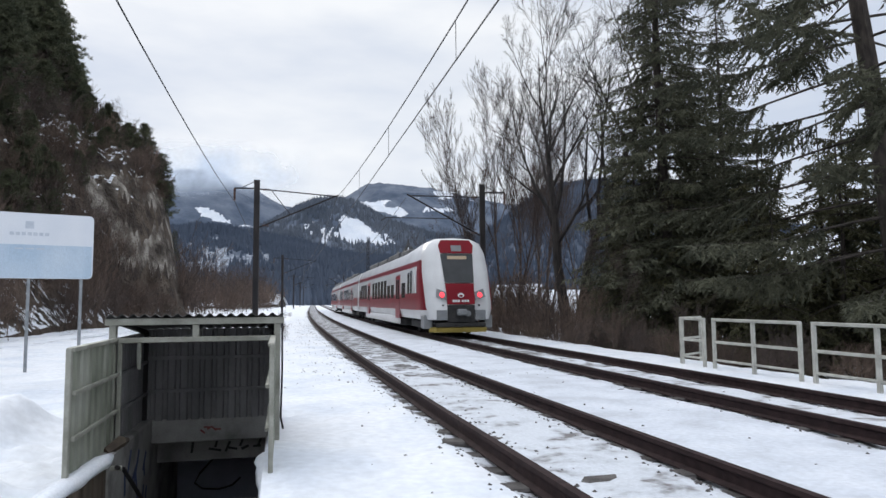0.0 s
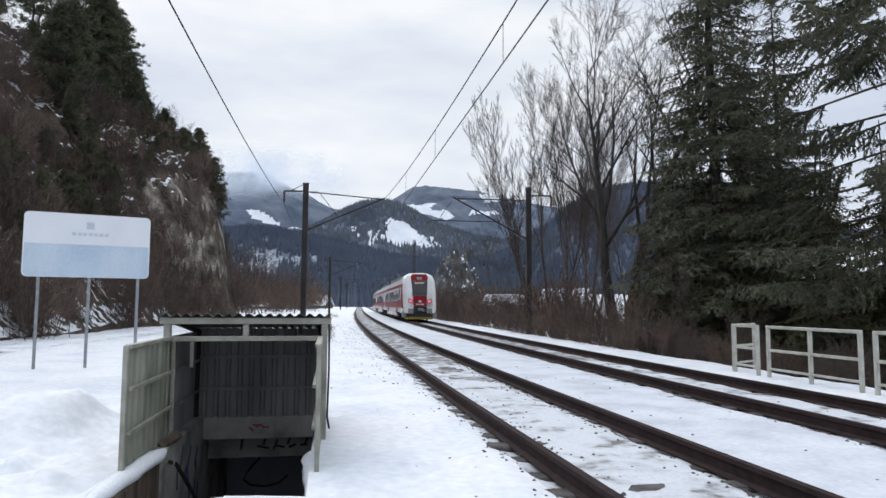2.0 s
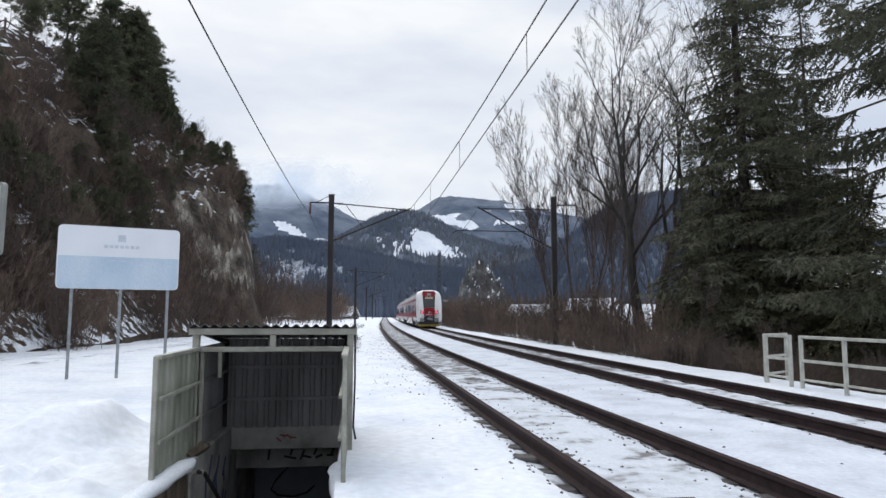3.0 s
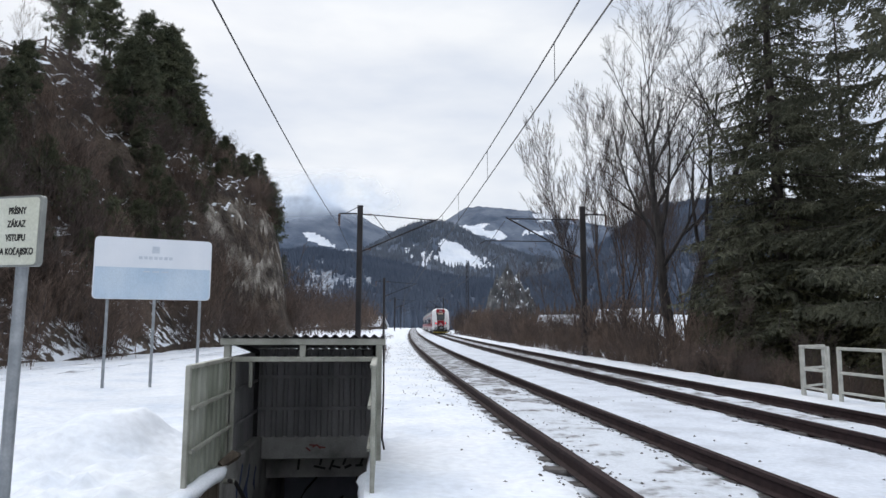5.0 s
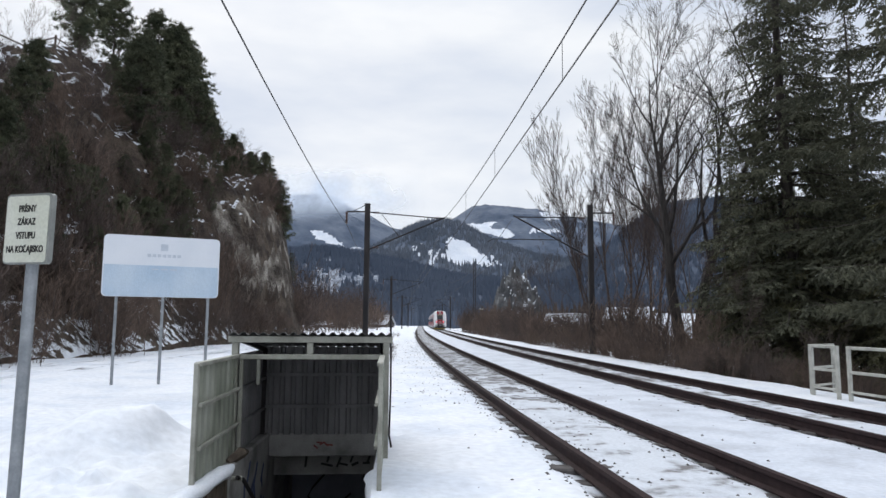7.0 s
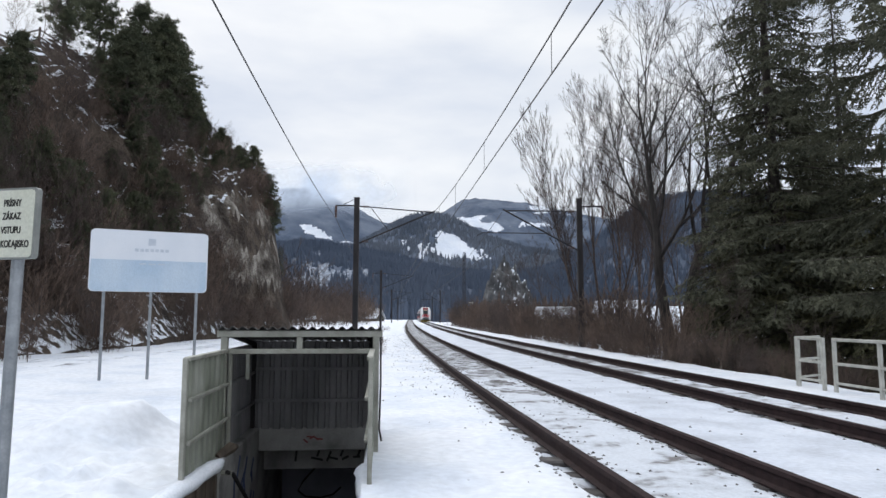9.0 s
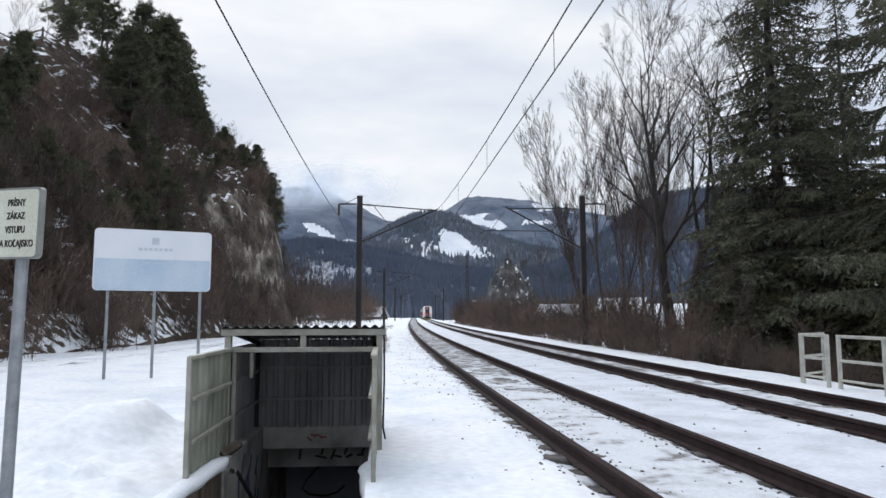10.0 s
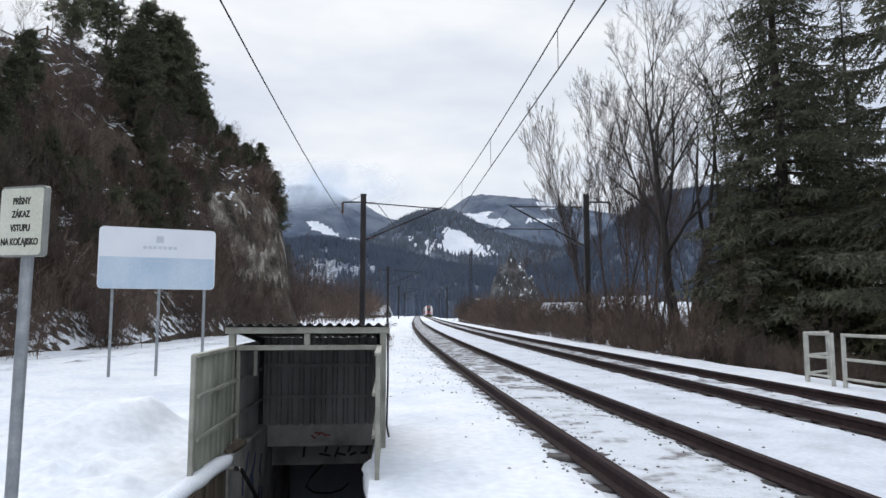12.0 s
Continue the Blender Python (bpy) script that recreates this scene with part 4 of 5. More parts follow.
# roof: corrugated sheet that falls towards the rear
fall = math.degrees(math.atan2(0.17, BACK - FRONT))
roof_m = Matrix.Translation((-0.09, FRONT - 0.10, 1.175)) @ pose(0, 0, 0, -90 - fall, 0, 0)
part("roof", corrugated(W + 0.18, BACK - FRONT + 0.32, 0.105, -0.032, roof_m, 0.006, False), ROOF_SHEET, shelter, "grey corrugated roofing with old snow")
# walls behind the mouth
part("rear_wall", corrugated(W, 1.115, 0.142, 0.030, pose(0, BACK - 0.02, -0.12)), DARK_SHEET, shelter, "dark ribbed sheet wall")
for z in (0.22, 0.62):
    part("girt", Build().box(0.02, W - 0.02, BACK - 0.055, BACK - 0.02, z, z + 0.04), DARK_SHEET, shelter)
part("side_sheet", corrugated(BACK - FRONT, 1.08, 0.10, 0.020, pose(0.0, FRONT, -0.12, 0, 0, 90)), DARK_SHEET, shelter)
part("side_sheet", corrugated(BACK - FRONT, 1.20, 0.10, -0.020, pose(W, FRONT, -0.12, 0, 0, 90)), DARK_SHEET, shelter)
# open wings before the mouth
for x, sgn in ((0.0, 1), (W, -1)):
    part("wing_sheet", corrugated(FRONT - 0.02, 1.06, 0.19, 0.016 * sgn, pose(x, -0.0, -0.12, 0, 0, 90)), SHEET_PAINT, shelter, "grey-green painted ribbed sheet")
    part("wing_post", Build().box(x - 0.02, x + 0.02, -0.035, 0.02, -0.28, 0.96, 0.005), FRAME_PAINT, shelter)
    part("wing_rail", Build().box(x - 0.02, x + 0.035 * sgn if sgn > 0 else x + 0.02, 0.0, FRONT - 0.03, 0.93, 0.965, 0.004) if sgn > 0 else Build().box(x - 0.035, x + 0.02, 0.0, FRONT - 0.03, 0.93, 0.965, 0.004), FRAME_PAINT, shelter)
    for z in (0.24, 0.60):
        part("wing_rail", bar((x + 0.035 * sgn, 0.02, z), (x + 0.035 * sgn, FRONT - 0.04, z), 0.032), FRAME_PAINT, shelter)
for z in (0.22, 0.60):
    part("girt", bar((0.035, FRONT + 0.03, z), (0.035, BACK - 0.08, z), 0.032), DARK_SHEET, shelter)
part("hanging_strip", Build().box(0.16, 0.20, FRONT + 0.2, FRONT + 0.23, 0.62, 0.92, 0.004), FRAME_PAINT, shelter)
cable = [(W + 0.08, FRONT - 0.02, 1.10), (W + 0.085, FRONT - 0.03, 0.6), (W + 0.075, FRONT - 0.02, 0.1), (W + 0.10, FRONT - 0.05, -0.02)]
part("cable", Build().tube(cable, 0.012, 6), POLE, shelter)


def heap(path, radius, squash, seed, sides=9):
    """A rounded, lumpy roll of snow along a path."""
    b = Build()
    vs, fs = [], []
    for i, p in enumerate(path):
        e = min(i, len(path) - 1 - i)
        r0 = radius * (0.35 if e == 0 else 0.8 if e == 1 else 1.0)
        a = Vector(path[min(i + 1, len(path) - 1)]) - Vector(path[max(i - 1, 0)])
        s = Vector((a.y, -a.x, 0)).normalized()
        for k in range(sides):
            w = 2 * math.pi * k / sides
            r = r0 * (1 + 0.22 * noise.noise(Vector((i * 0.7 + seed, math.cos(w), math.sin(w)))))
            vs.append(Vector(p) + s * math.cos(w) * r + Vector((0, 0, math.sin(w) * r * squash)))
    for i in range(len(path) - 1):
        for k in range(sides):
            q = (k + 1) % sides
            fs.append((i * sides + k, i * sides + q, (i + 1) * sides + q, (i + 1) * sides + k))
    fs += [tuple(range(sides)), tuple((len(path) - 1) * sides + k for k in range(sides))]
    return b.add(vs, fs)


kerb = heap([(-0.02 + 0.12 * (k / 12), -0.75 + 0.145 * k, -0.10) for k in range(13)], 0.085, 0.75, 3.0)
solo("snow_kerb", kerb, SNOW_CAP, "roll of snow on the edge of the stairwell", "snow", m=STAIR, smooth=True)
lip = heap([(1.64 - 0.010 * k, -0.85 + 0.17 * k, -0.20 - 0.004 * k) for k in range(14)], 0.14, 0.6, 8.0)
solo("snow_bank", lip, SNOW_CAP, "soft snow bank along the stairwell beside the track", "snow", m=STAIR, smooth=True)
front_lip = heap([(-0.1 + 0.12 * k, -0.74 + 0.02 * math.sin(k), -0.17) for k in range(15)], 0.11, 0.6, 11.0)
solo("snow_edge", front_lip, SNOW_CAP, "trodden snow edge before the first step", "snow", m=STAIR, smooth=True)
stone = Build().tube([(0, 0, -0.05), (0.1, 0.14, 0.02), (0.12, 0.3, 0.0)], [0.04, 0.06, 0.03], 7)
solo("broken_block", stone, OLD_BOARD, "brown broken block on the stairwell wall", "block", m=STAIR @ pose(0.02, 1.15, -0.05))


# ---------------------------------------------------------------- signs
def lettering(name, text, size, mat, parent, m):
    cu = bpy.data.curves.new(name, "FONT")
    cu.body, cu.size, cu.align_x, cu.extrude, cu.offset = text, size, "CENTER", 0.002, 0.0016
    tmp = new(name + "_outline", cu)
    me = bpy.data.meshes.new_from_object(tmp.evaluated_get(bpy.context.evaluated_depsgraph_get()))
    bpy.data.objects.remove(tmp)
    me.materials.clear()
    me.materials.append(mat)
    ob = part(name, me, None, parent, "", m=m)
    return ob


sign = thing("warning_sign", pose(-2.755, 4.3, 0, 0, 0.6, -16), "off-white no-entry text sign on a grey steel post", "sign")
part("post", Build().tube([(0, 0.06, -0.6), (0, 0.06, 2.05)], 0.038, 14), GALV, sign)
part("plate", Build().slab(rounded(0.375, 0.462, 0.03), 0.035, pose(0, 0.0, 1.905)), SIGN_BACK, sign, "grey pressed sign body")
part("face", Build().slab(rounded(0.348, 0.437, 0.026), 0.006, pose(-0.006, -0.004, 1.903)), SIGN_FACE, sign, "yellowed white enamel face")
for k, (line, z) in enumerate((("PR\u00cdSNY", 2.016), ("Z\u00c1KAZ", 1.930), ("VSTUPU", 1.840), ("NA KO\u013dAJISKO", 1.750))):
    lettering("lettering", line, 0.062, BLACK, sign, pose(-0.006, -0.005, z, 90, 0, 0) @ Matrix.Diagonal((0.72, 1, 1, 1)))

board = thing("notice_board", pose(-6.62, 15.57, 0, 0, 0, 25), "large faded white and pale blue notice board on three posts", "billboard")
for x in (-0.98, 0.0, 1.0):
    part("post", Build().box(x - 0.032, x + 0.032, 0.02, 0.085, -0.7, 2.0, 0.005), GALV, board)
bo = rounded(2.52, 1.42, 0.10)
part("panel", Build().slab(bo, 0.02, pose(-0.04, 0.0, 2.58)), BOARD_WHITE, board)
low = [(x, z) for x, z in bo if z < 0]
part("print", Build().slab([(-1.235, 0.02)] + [(x * 0.985, z * 0.985) for x, z in low] + [(1.235, 0.02)], 0.004, pose(-0.04, -0.006, 2.58)), BOARD_BLUE, board, "pale blue faded lower half")
for k in range(7):
    part("marking", Build().box(-0.38 + 0.108 * k, -0.30 + 0.108 * k, -0.006, 0.0, 2.80, 2.87), BOARD_GREY, board)
part("emblem", Build().slab([(-0.08, -0.08), (0.08, -0.08), (0.08, 0.08), (-0.08, 0.08)], 0.004, pose(-0.02, -0.006, 3.03)), BOARD_GREY, board)
for k in range(3):
    part("marking", Build().box(-0.28 + 0.2 * k, -0.13 + 0.2 * k, -0.012, -0.006, 2.50, 2.53), BOARD_GREY, board)


# ---------------------------------------------------------------- railing beyond the far track
def on_line(y, off):
    return Vector((track_x(y, off), y, 0))


def railing_panel(a, b, middle):
    t = thing("railing", pose(a.x, a.y, -0.05, 0, 0, math.degrees(math.atan2(b.y - a.y, b.x - a.x))), "white painted steel railing panel in the snow", "railing", "railings of the underpass")
    L = (Vector(b) - Vector(a)).length
    xs = [0.03, L - 0.03] + ([L / 2] if middle else [])
    for x in xs:
        part("post", Build().box(x - 0.035, x + 0.035, -0.03, 0.03, -0.5, 0.93, 0.006), RAILING, t)
    part("top_rail", Build().box(0, L, -0.035, 0.035, 0.905, 0.965, 0.008), RAILING, t)
    part("middle_rail", Build().box(0.03, L - 0.03, -0.02, 0.02, 0.44, 0.495, 0.005), RAILING, t)
    part("bottom_rail", Build().box(0.03, L - 0.03, -0.02, 0.02, 0.07, 0.115, 0.005), RAILING, t)
    return t


OFF = 6.22
for y0, y1, mid in ((14.28, 13.42, 0), (13.14, 10.70, 1), (10.44, 7.9, 1), (7.65, 5.2, 1)):
    railing_panel(on_line(y0, OFF), on_line(y1, OFF), mid)
railing_panel(on_line(14.34, OFF) + Vector((0.05, 0.06, 0)), on_line(14.34, OFF) + Vector((0.95, 0.75, 0)), 0)

# ---------------------------------------------------------------- vegetation
def grow(b, rnd, p, d, length, r, level, top, spread, up, kids, sides=(7, 5, 4, 3, 3)):
    """One limb and its side limbs."""
    n = max(2, 7 - level * 2) if level < 3 else 2
    path, radii, q, v = [p.copy()], [r], p.copy(), d.copy()
    for i in range(n):
        v = (v + Vector((rnd.gauss(0, 0.10), rnd.gauss(0, 0.10), rnd.gauss(0, 0.06) + up * 0.16))).normalized()
        q = q + v * (length / n)
        path.append(q.copy())
        radii.append(max(0.005, r * (1 - (0.97 if level == 0 else 0.85) * ((i + 1) / n) ** 0.9)))
    if len(b) > 1 and level < 2:
        one = Build().tube(path, radii, sides[level], level == 0)
        b[level].append(one)
    else:
        b[-1].tube(path, radii, sides[min(level, 4)], False)
    if level >= top:
        return
    for k in range(kids[level]):
        t = 0.25 + 0.74 * (k + rnd.random()) / kids[level]
        if level == 0:
            t = 0.34 + 0.65 * (k + rnd.random()) / kids[level]
        f = t * n
        i = min(n - 1, int(f))
        at = path[i].lerp(path[i + 1], f - i)
        axis = (path[i + 1] - path[i]).normalized()
        side = axis.cross(Vector((rnd.gauss(0, 1), rnd.gauss(0, 1), rnd.gauss(0, 1)))).normalized()
        a = rnd.uniform(0.55, 1.0) * spread
        dd = (axis * math.cos(a) + side * math.sin(a)).normalized()
        rr = radii[i] * rnd.uniform(0.42, 0.62)
        grow(b, rnd, at, dd, length * rnd.uniform(0.34, 0.55) * (1.15 - 0.5 * t), max(0.0055, rr), level + 1, top, spread, up, kids, sides)


def bare_tree(seed, stems, height, radius, spread, up, kids, top=4):
    b, rnd = [[], [], Build()], random.Random(seed)
    for dx, dy, lean_x, lean_y, hf in stems:
        grow(b, rnd, Vector((dx, dy, -0.6)), Vector((lean_x, lean_y, 1)).normalized(), height * hf, radius * hf, 0, top, spread, up, kids)
    return b


def blade(vs, fs, p, d, s, length, width):
    """One narrow spray of needles."""
    n = len(vs)
    vs.extend([tuple(p - s * width), tuple(p + s * width), tuple(p + d * length)])
    fs.append((n, n + 1, n + 2))


def spruce(seed, height, reach, bare_to, whorl=0.42, per=5, droop=0.30, dense=1.0, gap=0.0, needle=0.20, inner=0.16, taper=0.82, hang=0.9):
    """Trunk and needle sprays of a spruce, as two builds."""
    rnd = random.Random(seed)
    wood, vs, fs = Build(), [], []
    wood.tube([(0.05 * math.sin(k), 0.05 * math.cos(k * 1.3), -0.6 + (height + 0.6) * k / 8) for k in range(9)], [0.0135 * height * (1 - 0.97 * k / 8) + 0.01 for k in range(9)], 9)
    z = bare_to
    while z < height - 0.3:
        f = (z - bare_to) / (height - bare_to)
        reach_here = reach * (1 - f) ** taper * (0.75 + 0.25 * min(1, f * 8))
        for k in range(per):
            if rnd.random() < gap:
                continue
            a = 2 * math.pi * (k + rnd.random() * 0.9) / per
            L = reach_here * rnd.uniform(0.62, 1.12)
            out = Vector((math.cos(a), math.sin(a), 0))
            pts = []
            m = 5
            for i in range(m + 1):
                t = i / m
                pts.append(Vector((0, 0, z)) + out * (L * t) + Vector((0, 0, -droop * L * (t ** 1.4) * 1.1 + 0.20 * L * max(0, t - 0.6) + 0.10 * L * t * f)))
            wood.tube(pts, [max(0.006, min(0.05, 0.016 * L) * (1 - 0.85 * i / m)) for i in range(m + 1)], 4, False)
            side = Vector((-out.y, out.x, 0))
            steps = max(3, int(L / 0.17 * dense))
            for i in range(steps):
                t = inner + (1 - inner) * (i + rnd.random()) / steps
                g = t * m
                j = min(m - 1, int(g))
                p = pts[j].lerp(pts[j + 1], g - j)
                ax = (pts[j + 1] - pts[j]).normalized()
                for sg in (-1, 1):
                    tl = L * 0.26 * (1.15 - t) + 0.14
                    td = (ax * 0.75 + side * sg * rnd.uniform(0.5, 1.1) + Vector((0, 0, rnd.uniform(-hang, 0.05)))).normalized()
                    cnt = max(2, int(tl / 0.085 * dense))
                    for c in range(cnt):
                        pp = p + td * (tl * (c + 0.3) / cnt)
                        for _ in range(2):
                            dd = (td + Vector((rnd.gauss(0, 0.55), rnd.gauss(0, 0.55), rnd.gauss(-0.12, 0.5)))).normalized()
                            ss = dd.cross(Vector((rnd.gauss(0, 1), rnd.gauss(0, 1), rnd.gauss(0, 1)))).normalized()
                            blade(vs, fs, pp, dd, ss, needle * rnd.uniform(0.6, 1.2), needle * 0.17)
        z += whorl * rnd.uniform(0.7, 1.3)
    return wood, Build().add(vs, fs)


def pine(seed, height, reach, bare, tufts=85, size=0.34):
    rnd = random.Random(seed)
    wood, vs, fs = Build(), [], []
    wood.tube([(0.12 * math.sin(k * 0.9 + seed), 0.12 * math.cos(k * 1.1), -0.8 + (height + 0.6) * k / 7) for k in range(8)], [0.014 * height * (1 - 0.9 * k / 7) + 0.01 for k in range(8)], 7)
    for k in range(tufts):
        f = rnd.random() ** 0.8
        z = height * (bare + (1.02 - bare) * f)
        a = rnd.uniform(0, 2 * math.pi)
        L = reach * (1 - f ** 2.2 * 0.82) * rnd.uniform(0.35, 1.1)
        tip = Vector((math.cos(a) * L, math.sin(a) * L, z + rnd.uniform(-0.15, 0.25) * L))
        base = Vector((0, 0, z - 0.12 * L))
        wood.tube([base, base.lerp(tip, 0.55) + Vector((0, 0, -0.04 * L)), tip], [0.03, 0.018, 0.006], 3, False)
        for c in range(4):
            ctr = base.lerp(tip, rnd.uniform(0.5, 1.05)) + Vector((rnd.gauss(0, 0.22), rnd.gauss(0, 0.22), rnd.gauss(0.03, 0.12)))
            for _ in range(34):
                dd = Vector((rnd.gauss(0, 1), rnd.gauss(0, 1), rnd.gauss(0.35, 0.7))).normalized()
                ss = dd.cross(Vector((rnd.gauss(0, 1), rnd.gauss(0, 1), rnd.gauss(0, 1)))).normalized()
                blade(vs, fs, ctr + dd * rnd.uniform(0, 0.16), dd, ss, size * rnd.uniform(0.6, 1.3), size * 0.12)
    return wood, Build().add(vs, fs)


def conifer(name, builds, m, label, category, group, needles=NEEDLE, scale=1.0):
    wood, leaf = builds
    t = thing(name, m @ Matrix.Diagonal((scale, scale, scale, 1)), label, category, group)
    part("trunk", wood, BARK_PINE, t)
    part("crown", leaf, needles, t)
    return t


def lone_tree(name, build, mat, m, label, group=""):
    t = thing(name, m, label, "tree", group)
    for piece, found in zip(("trunk", "limb"), build):
        for b in found:
            part(piece, b, mat, t)
    tagged(part("crown", build[2], mat, t, "crown of fine bare branches"), kind="stuff")
    return t


big = bare_tree(21, [(-0.32, 0, -0.06, 0.02, 0.98), (0.32, 0.1, 0.05, 0.0, 1.0)], 16.5, 0.36, 0.72, 0.60, (14, 9, 7, 5))
lone_tree("bare_tree", big, BARK, pose(11.9, 33, -0.9, 0, 0, 20), "tall leafless deciduous tree with two trunks", "bare trees")
fan = bare_tree(34, [(-0.5, 0, -0.20, 0.05, 0.92), (0, 0.2, -0.06, 0.0, 1.0), (0.4, 0, 0.08, -0.05, 1.0), (0.15, -0.3, 0.17, 0.05, 0.86), (-0.3, 0.4, -0.32, 0, 0.74)], 13.6, 0.12, 0.42, 0.75, (12, 7, 6, 4))
lone_tree("bare_tree", fan, TWIG, pose(10.2, 40, -0.9, 0, 0, 0), "leafless poplar with several upright stems", "bare trees")
lone_tree("bare_tree", fan, TWIG, pose(14.6, 47, -1.0, 0, 0, 110), "leafless poplar with several upright stems", "bare trees")
thin = bare_tree(55, [(0, 0, 0.05, 0.0, 1.0)], 10.5, 0.085, 0.6, 0.6, (12, 7, 5, 3))
sapling = lone_tree("bare_sapling", thin, TWIG, pose(13.2, 36, -0.9, 0, 0, 40), "slender leafless young tree in the scrub", "saplings")
for x, y, s, a in ((16.5, 30, 1.05, 160), (9.6, 46, 0.7, 210), (12.6, 27.5, 0.55, 90), (9.9, 24, 0.36, 300), (19, 42, 1.1, 10), (8.9, 52, 0.7, 70), (9.0, 64, 0.7, 130), (15, 60, 1.1, 250), (-25.6, 41, 0.45, 30)):
    copy_thing(sapling, pose(x, y, -0.9 if x > 0 else hill_z(x, y) - 0.1, 0, 0, a)).scale = (s, s, s)

sp_a = spruce(3, 23, 4.7, 0.8, whorl=0.40, per=7, droop=0.30, gap=0.12, dense=1.0, needle=0.17, taper=0.86, hang=1.3)
sp_b = spruce(8, 29, 9.2, 3.0, whorl=0.85, per=6, droop=0.12, gap=0.24, dense=1.05, needle=0.19, inner=0.36, taper=0.6, hang=1.3)
sp_c = spruce(12, 8.5, 3.3, 0.5, whorl=0.42, per=6, droop=0.42, gap=0.22, dense=0.95, needle=0.17)
first = conifer("spruce_tree", sp_a, pose(13.4, 26, -1.0, 0, 0, 15), "tall dark spruce with hanging sprays", "tree", "spruces")
second = conifer("spruce_tree", sp_b, pose(17.2, 18.0, -1.0, 0, -5.9, 0), "tall spruce with long level boughs and a bare trunk between them", "tree", "spruces")
small = conifer("spruce_tree", sp_c, pose(15.0, 22.0, -1.0, 0, 0, 0), "dense low spruce in the scrub", "tree", "spruces", NEEDLE_OLIVE)
for x, y, s, a, src in ((20.5, 33, 0.85, 140, first), (12.7, 29.5, 0.46, 90, first), (16.8, 29.5, 0.66, 30, first),
                        (12.9, 24.4, 0.85, 40, small), (14.4, 20.4, 0.7, 160, small), (17.0, 20.4, 1.0, 220, small), (12.6, 27.0, 1.1, 300, small), (18.4, 19.0, 1.0, 20, small), (19.4, 15.4, 1.0, 70, small), (20.8, 17.6, 1.2, 20, small),
                        (18.5, 23.2, 1.1, 100, small), (20.6, 24.4, 1.2, 250, small), (16.3, 23.6, 1.0, 330, small), (22.4, 21.2, 1.2, 60, small), (23.8, 27, 1.3, 190, small)):
    copy_thing(src, pose(x, y, -1.0, 0, 0, a)).scale = (s, s, s)


def shrub(seed, height, stems, fan=0.5, top=2, kids=(6, 4, 2)):
    b, rnd = [Build()], random.Random(seed)
    for _ in range(stems):
        a, l = rnd.uniform(0, 2 * math.pi), rnd.uniform(0.05, fan)
        grow(b, rnd, Vector((rnd.gauss(0, 0.35), rnd.gauss(0, 0.35), -0.15)), Vector((math.cos(a) * l, math.sin(a) * l, 1)).normalized(), height * rnd.uniform(0.55, 1.1), 0.010 * rnd.uniform(0.7, 1.4), 0, top, 0.7, 0.3, kids, (4, 3, 3, 3, 3))
    return b[0]


SHRUBS = [shrub(70 + k, 1.7 + 0.25 * (k % 3), 16).mesh("undergrowth", DRY) for k in range(4)] + [shrub(90 + k, 2.2, 14, 0.45).mesh("undergrowth", TWIG) for k in range(3)]


def undergrowth(x, y, z, s, rnd, which=None):
    me = SHRUBS[rnd.randrange(len(SHRUBS)) if which is None else which]
    ob = new("undergrowth", me)
    ob.matrix_basis = pose(x, y, z, rnd.uniform(-6, 6), rnd.uniform(-6, 6), rnd.uniform(0, 360)) @ Matrix.Diagonal((s, s, s * rnd.uniform(0.8, 1.2), 1))
    tagged(ob, "tangle of leafless reddish-brown twigs in snow", "scrub", kind="stuff")


rnd = random.Random(77)
for k in range(260):
    y = 15.5 + 105 * rnd.random() ** 1.5
    off = 7.0 + 0.35 * rnd.random() + 7.5 * rnd.random() ** 1.6 + (2.6 if y < 21 else 0)
    x = track_x(y, off)
    undergrowth(x, y, ground_z(x, y) - 0.1, rnd.uniform(0.55, 1.05) * (0.6 if off < 8 else 1.0) * (0.75 if y < 25 else 1 + y / 90), rnd)
for k in range(40):
    y = 15.0 + 22 * rnd.random()
    off = 7.6 + 4.5 * rnd.random() + (1.2 if y < 18 else 0)
    x = track_x(y, off)
    undergrowth(x, y, ground_z(x, y) - 0.1, rnd.uniform(0.3, 0.6), rnd)

# dry weeds on the track shoulder
for k in range(16):
    y = 24 + 50 * rnd.random()
    x = track_x(y, -2.4 - 1.3 * rnd.random())
    undergrowth(x, y, ground_z(x, y) - 0.05, rnd.uniform(0.12, 0.3), rnd)

# trees and scrub on the rocky hill
pine_a, pine_b = pine(5, 8.0, 2.2, 0.30, 130, 0.25), pine(6, 6.5, 1.8, 0.15, 110, 0.24)
young = spruce(31, 6.0, 1.7, 0.3, whorl=0.36, per=5, dense=0.55, needle=0.26)
pines = [conifer("pine_tree", pine_a, pose(-26.5, 46, hill_z(-26.5, 46)), "dark green pine on the rocky slope", "tree", "pines on the hill", PINE_NEEDLE),
         conifer("pine_tree", pine_b, pose(-19, 40, hill_z(-19, 40)), "dark green pine on the rocky slope", "tree", "pines on the hill", PINE_NEEDLE),
         conifer("pine_tree", young, pose(-16.3, 61, hill_z(-16.3, 61)), "slim young conifer on the rocky slope", "tree", "pines on the hill", NEEDLE)]
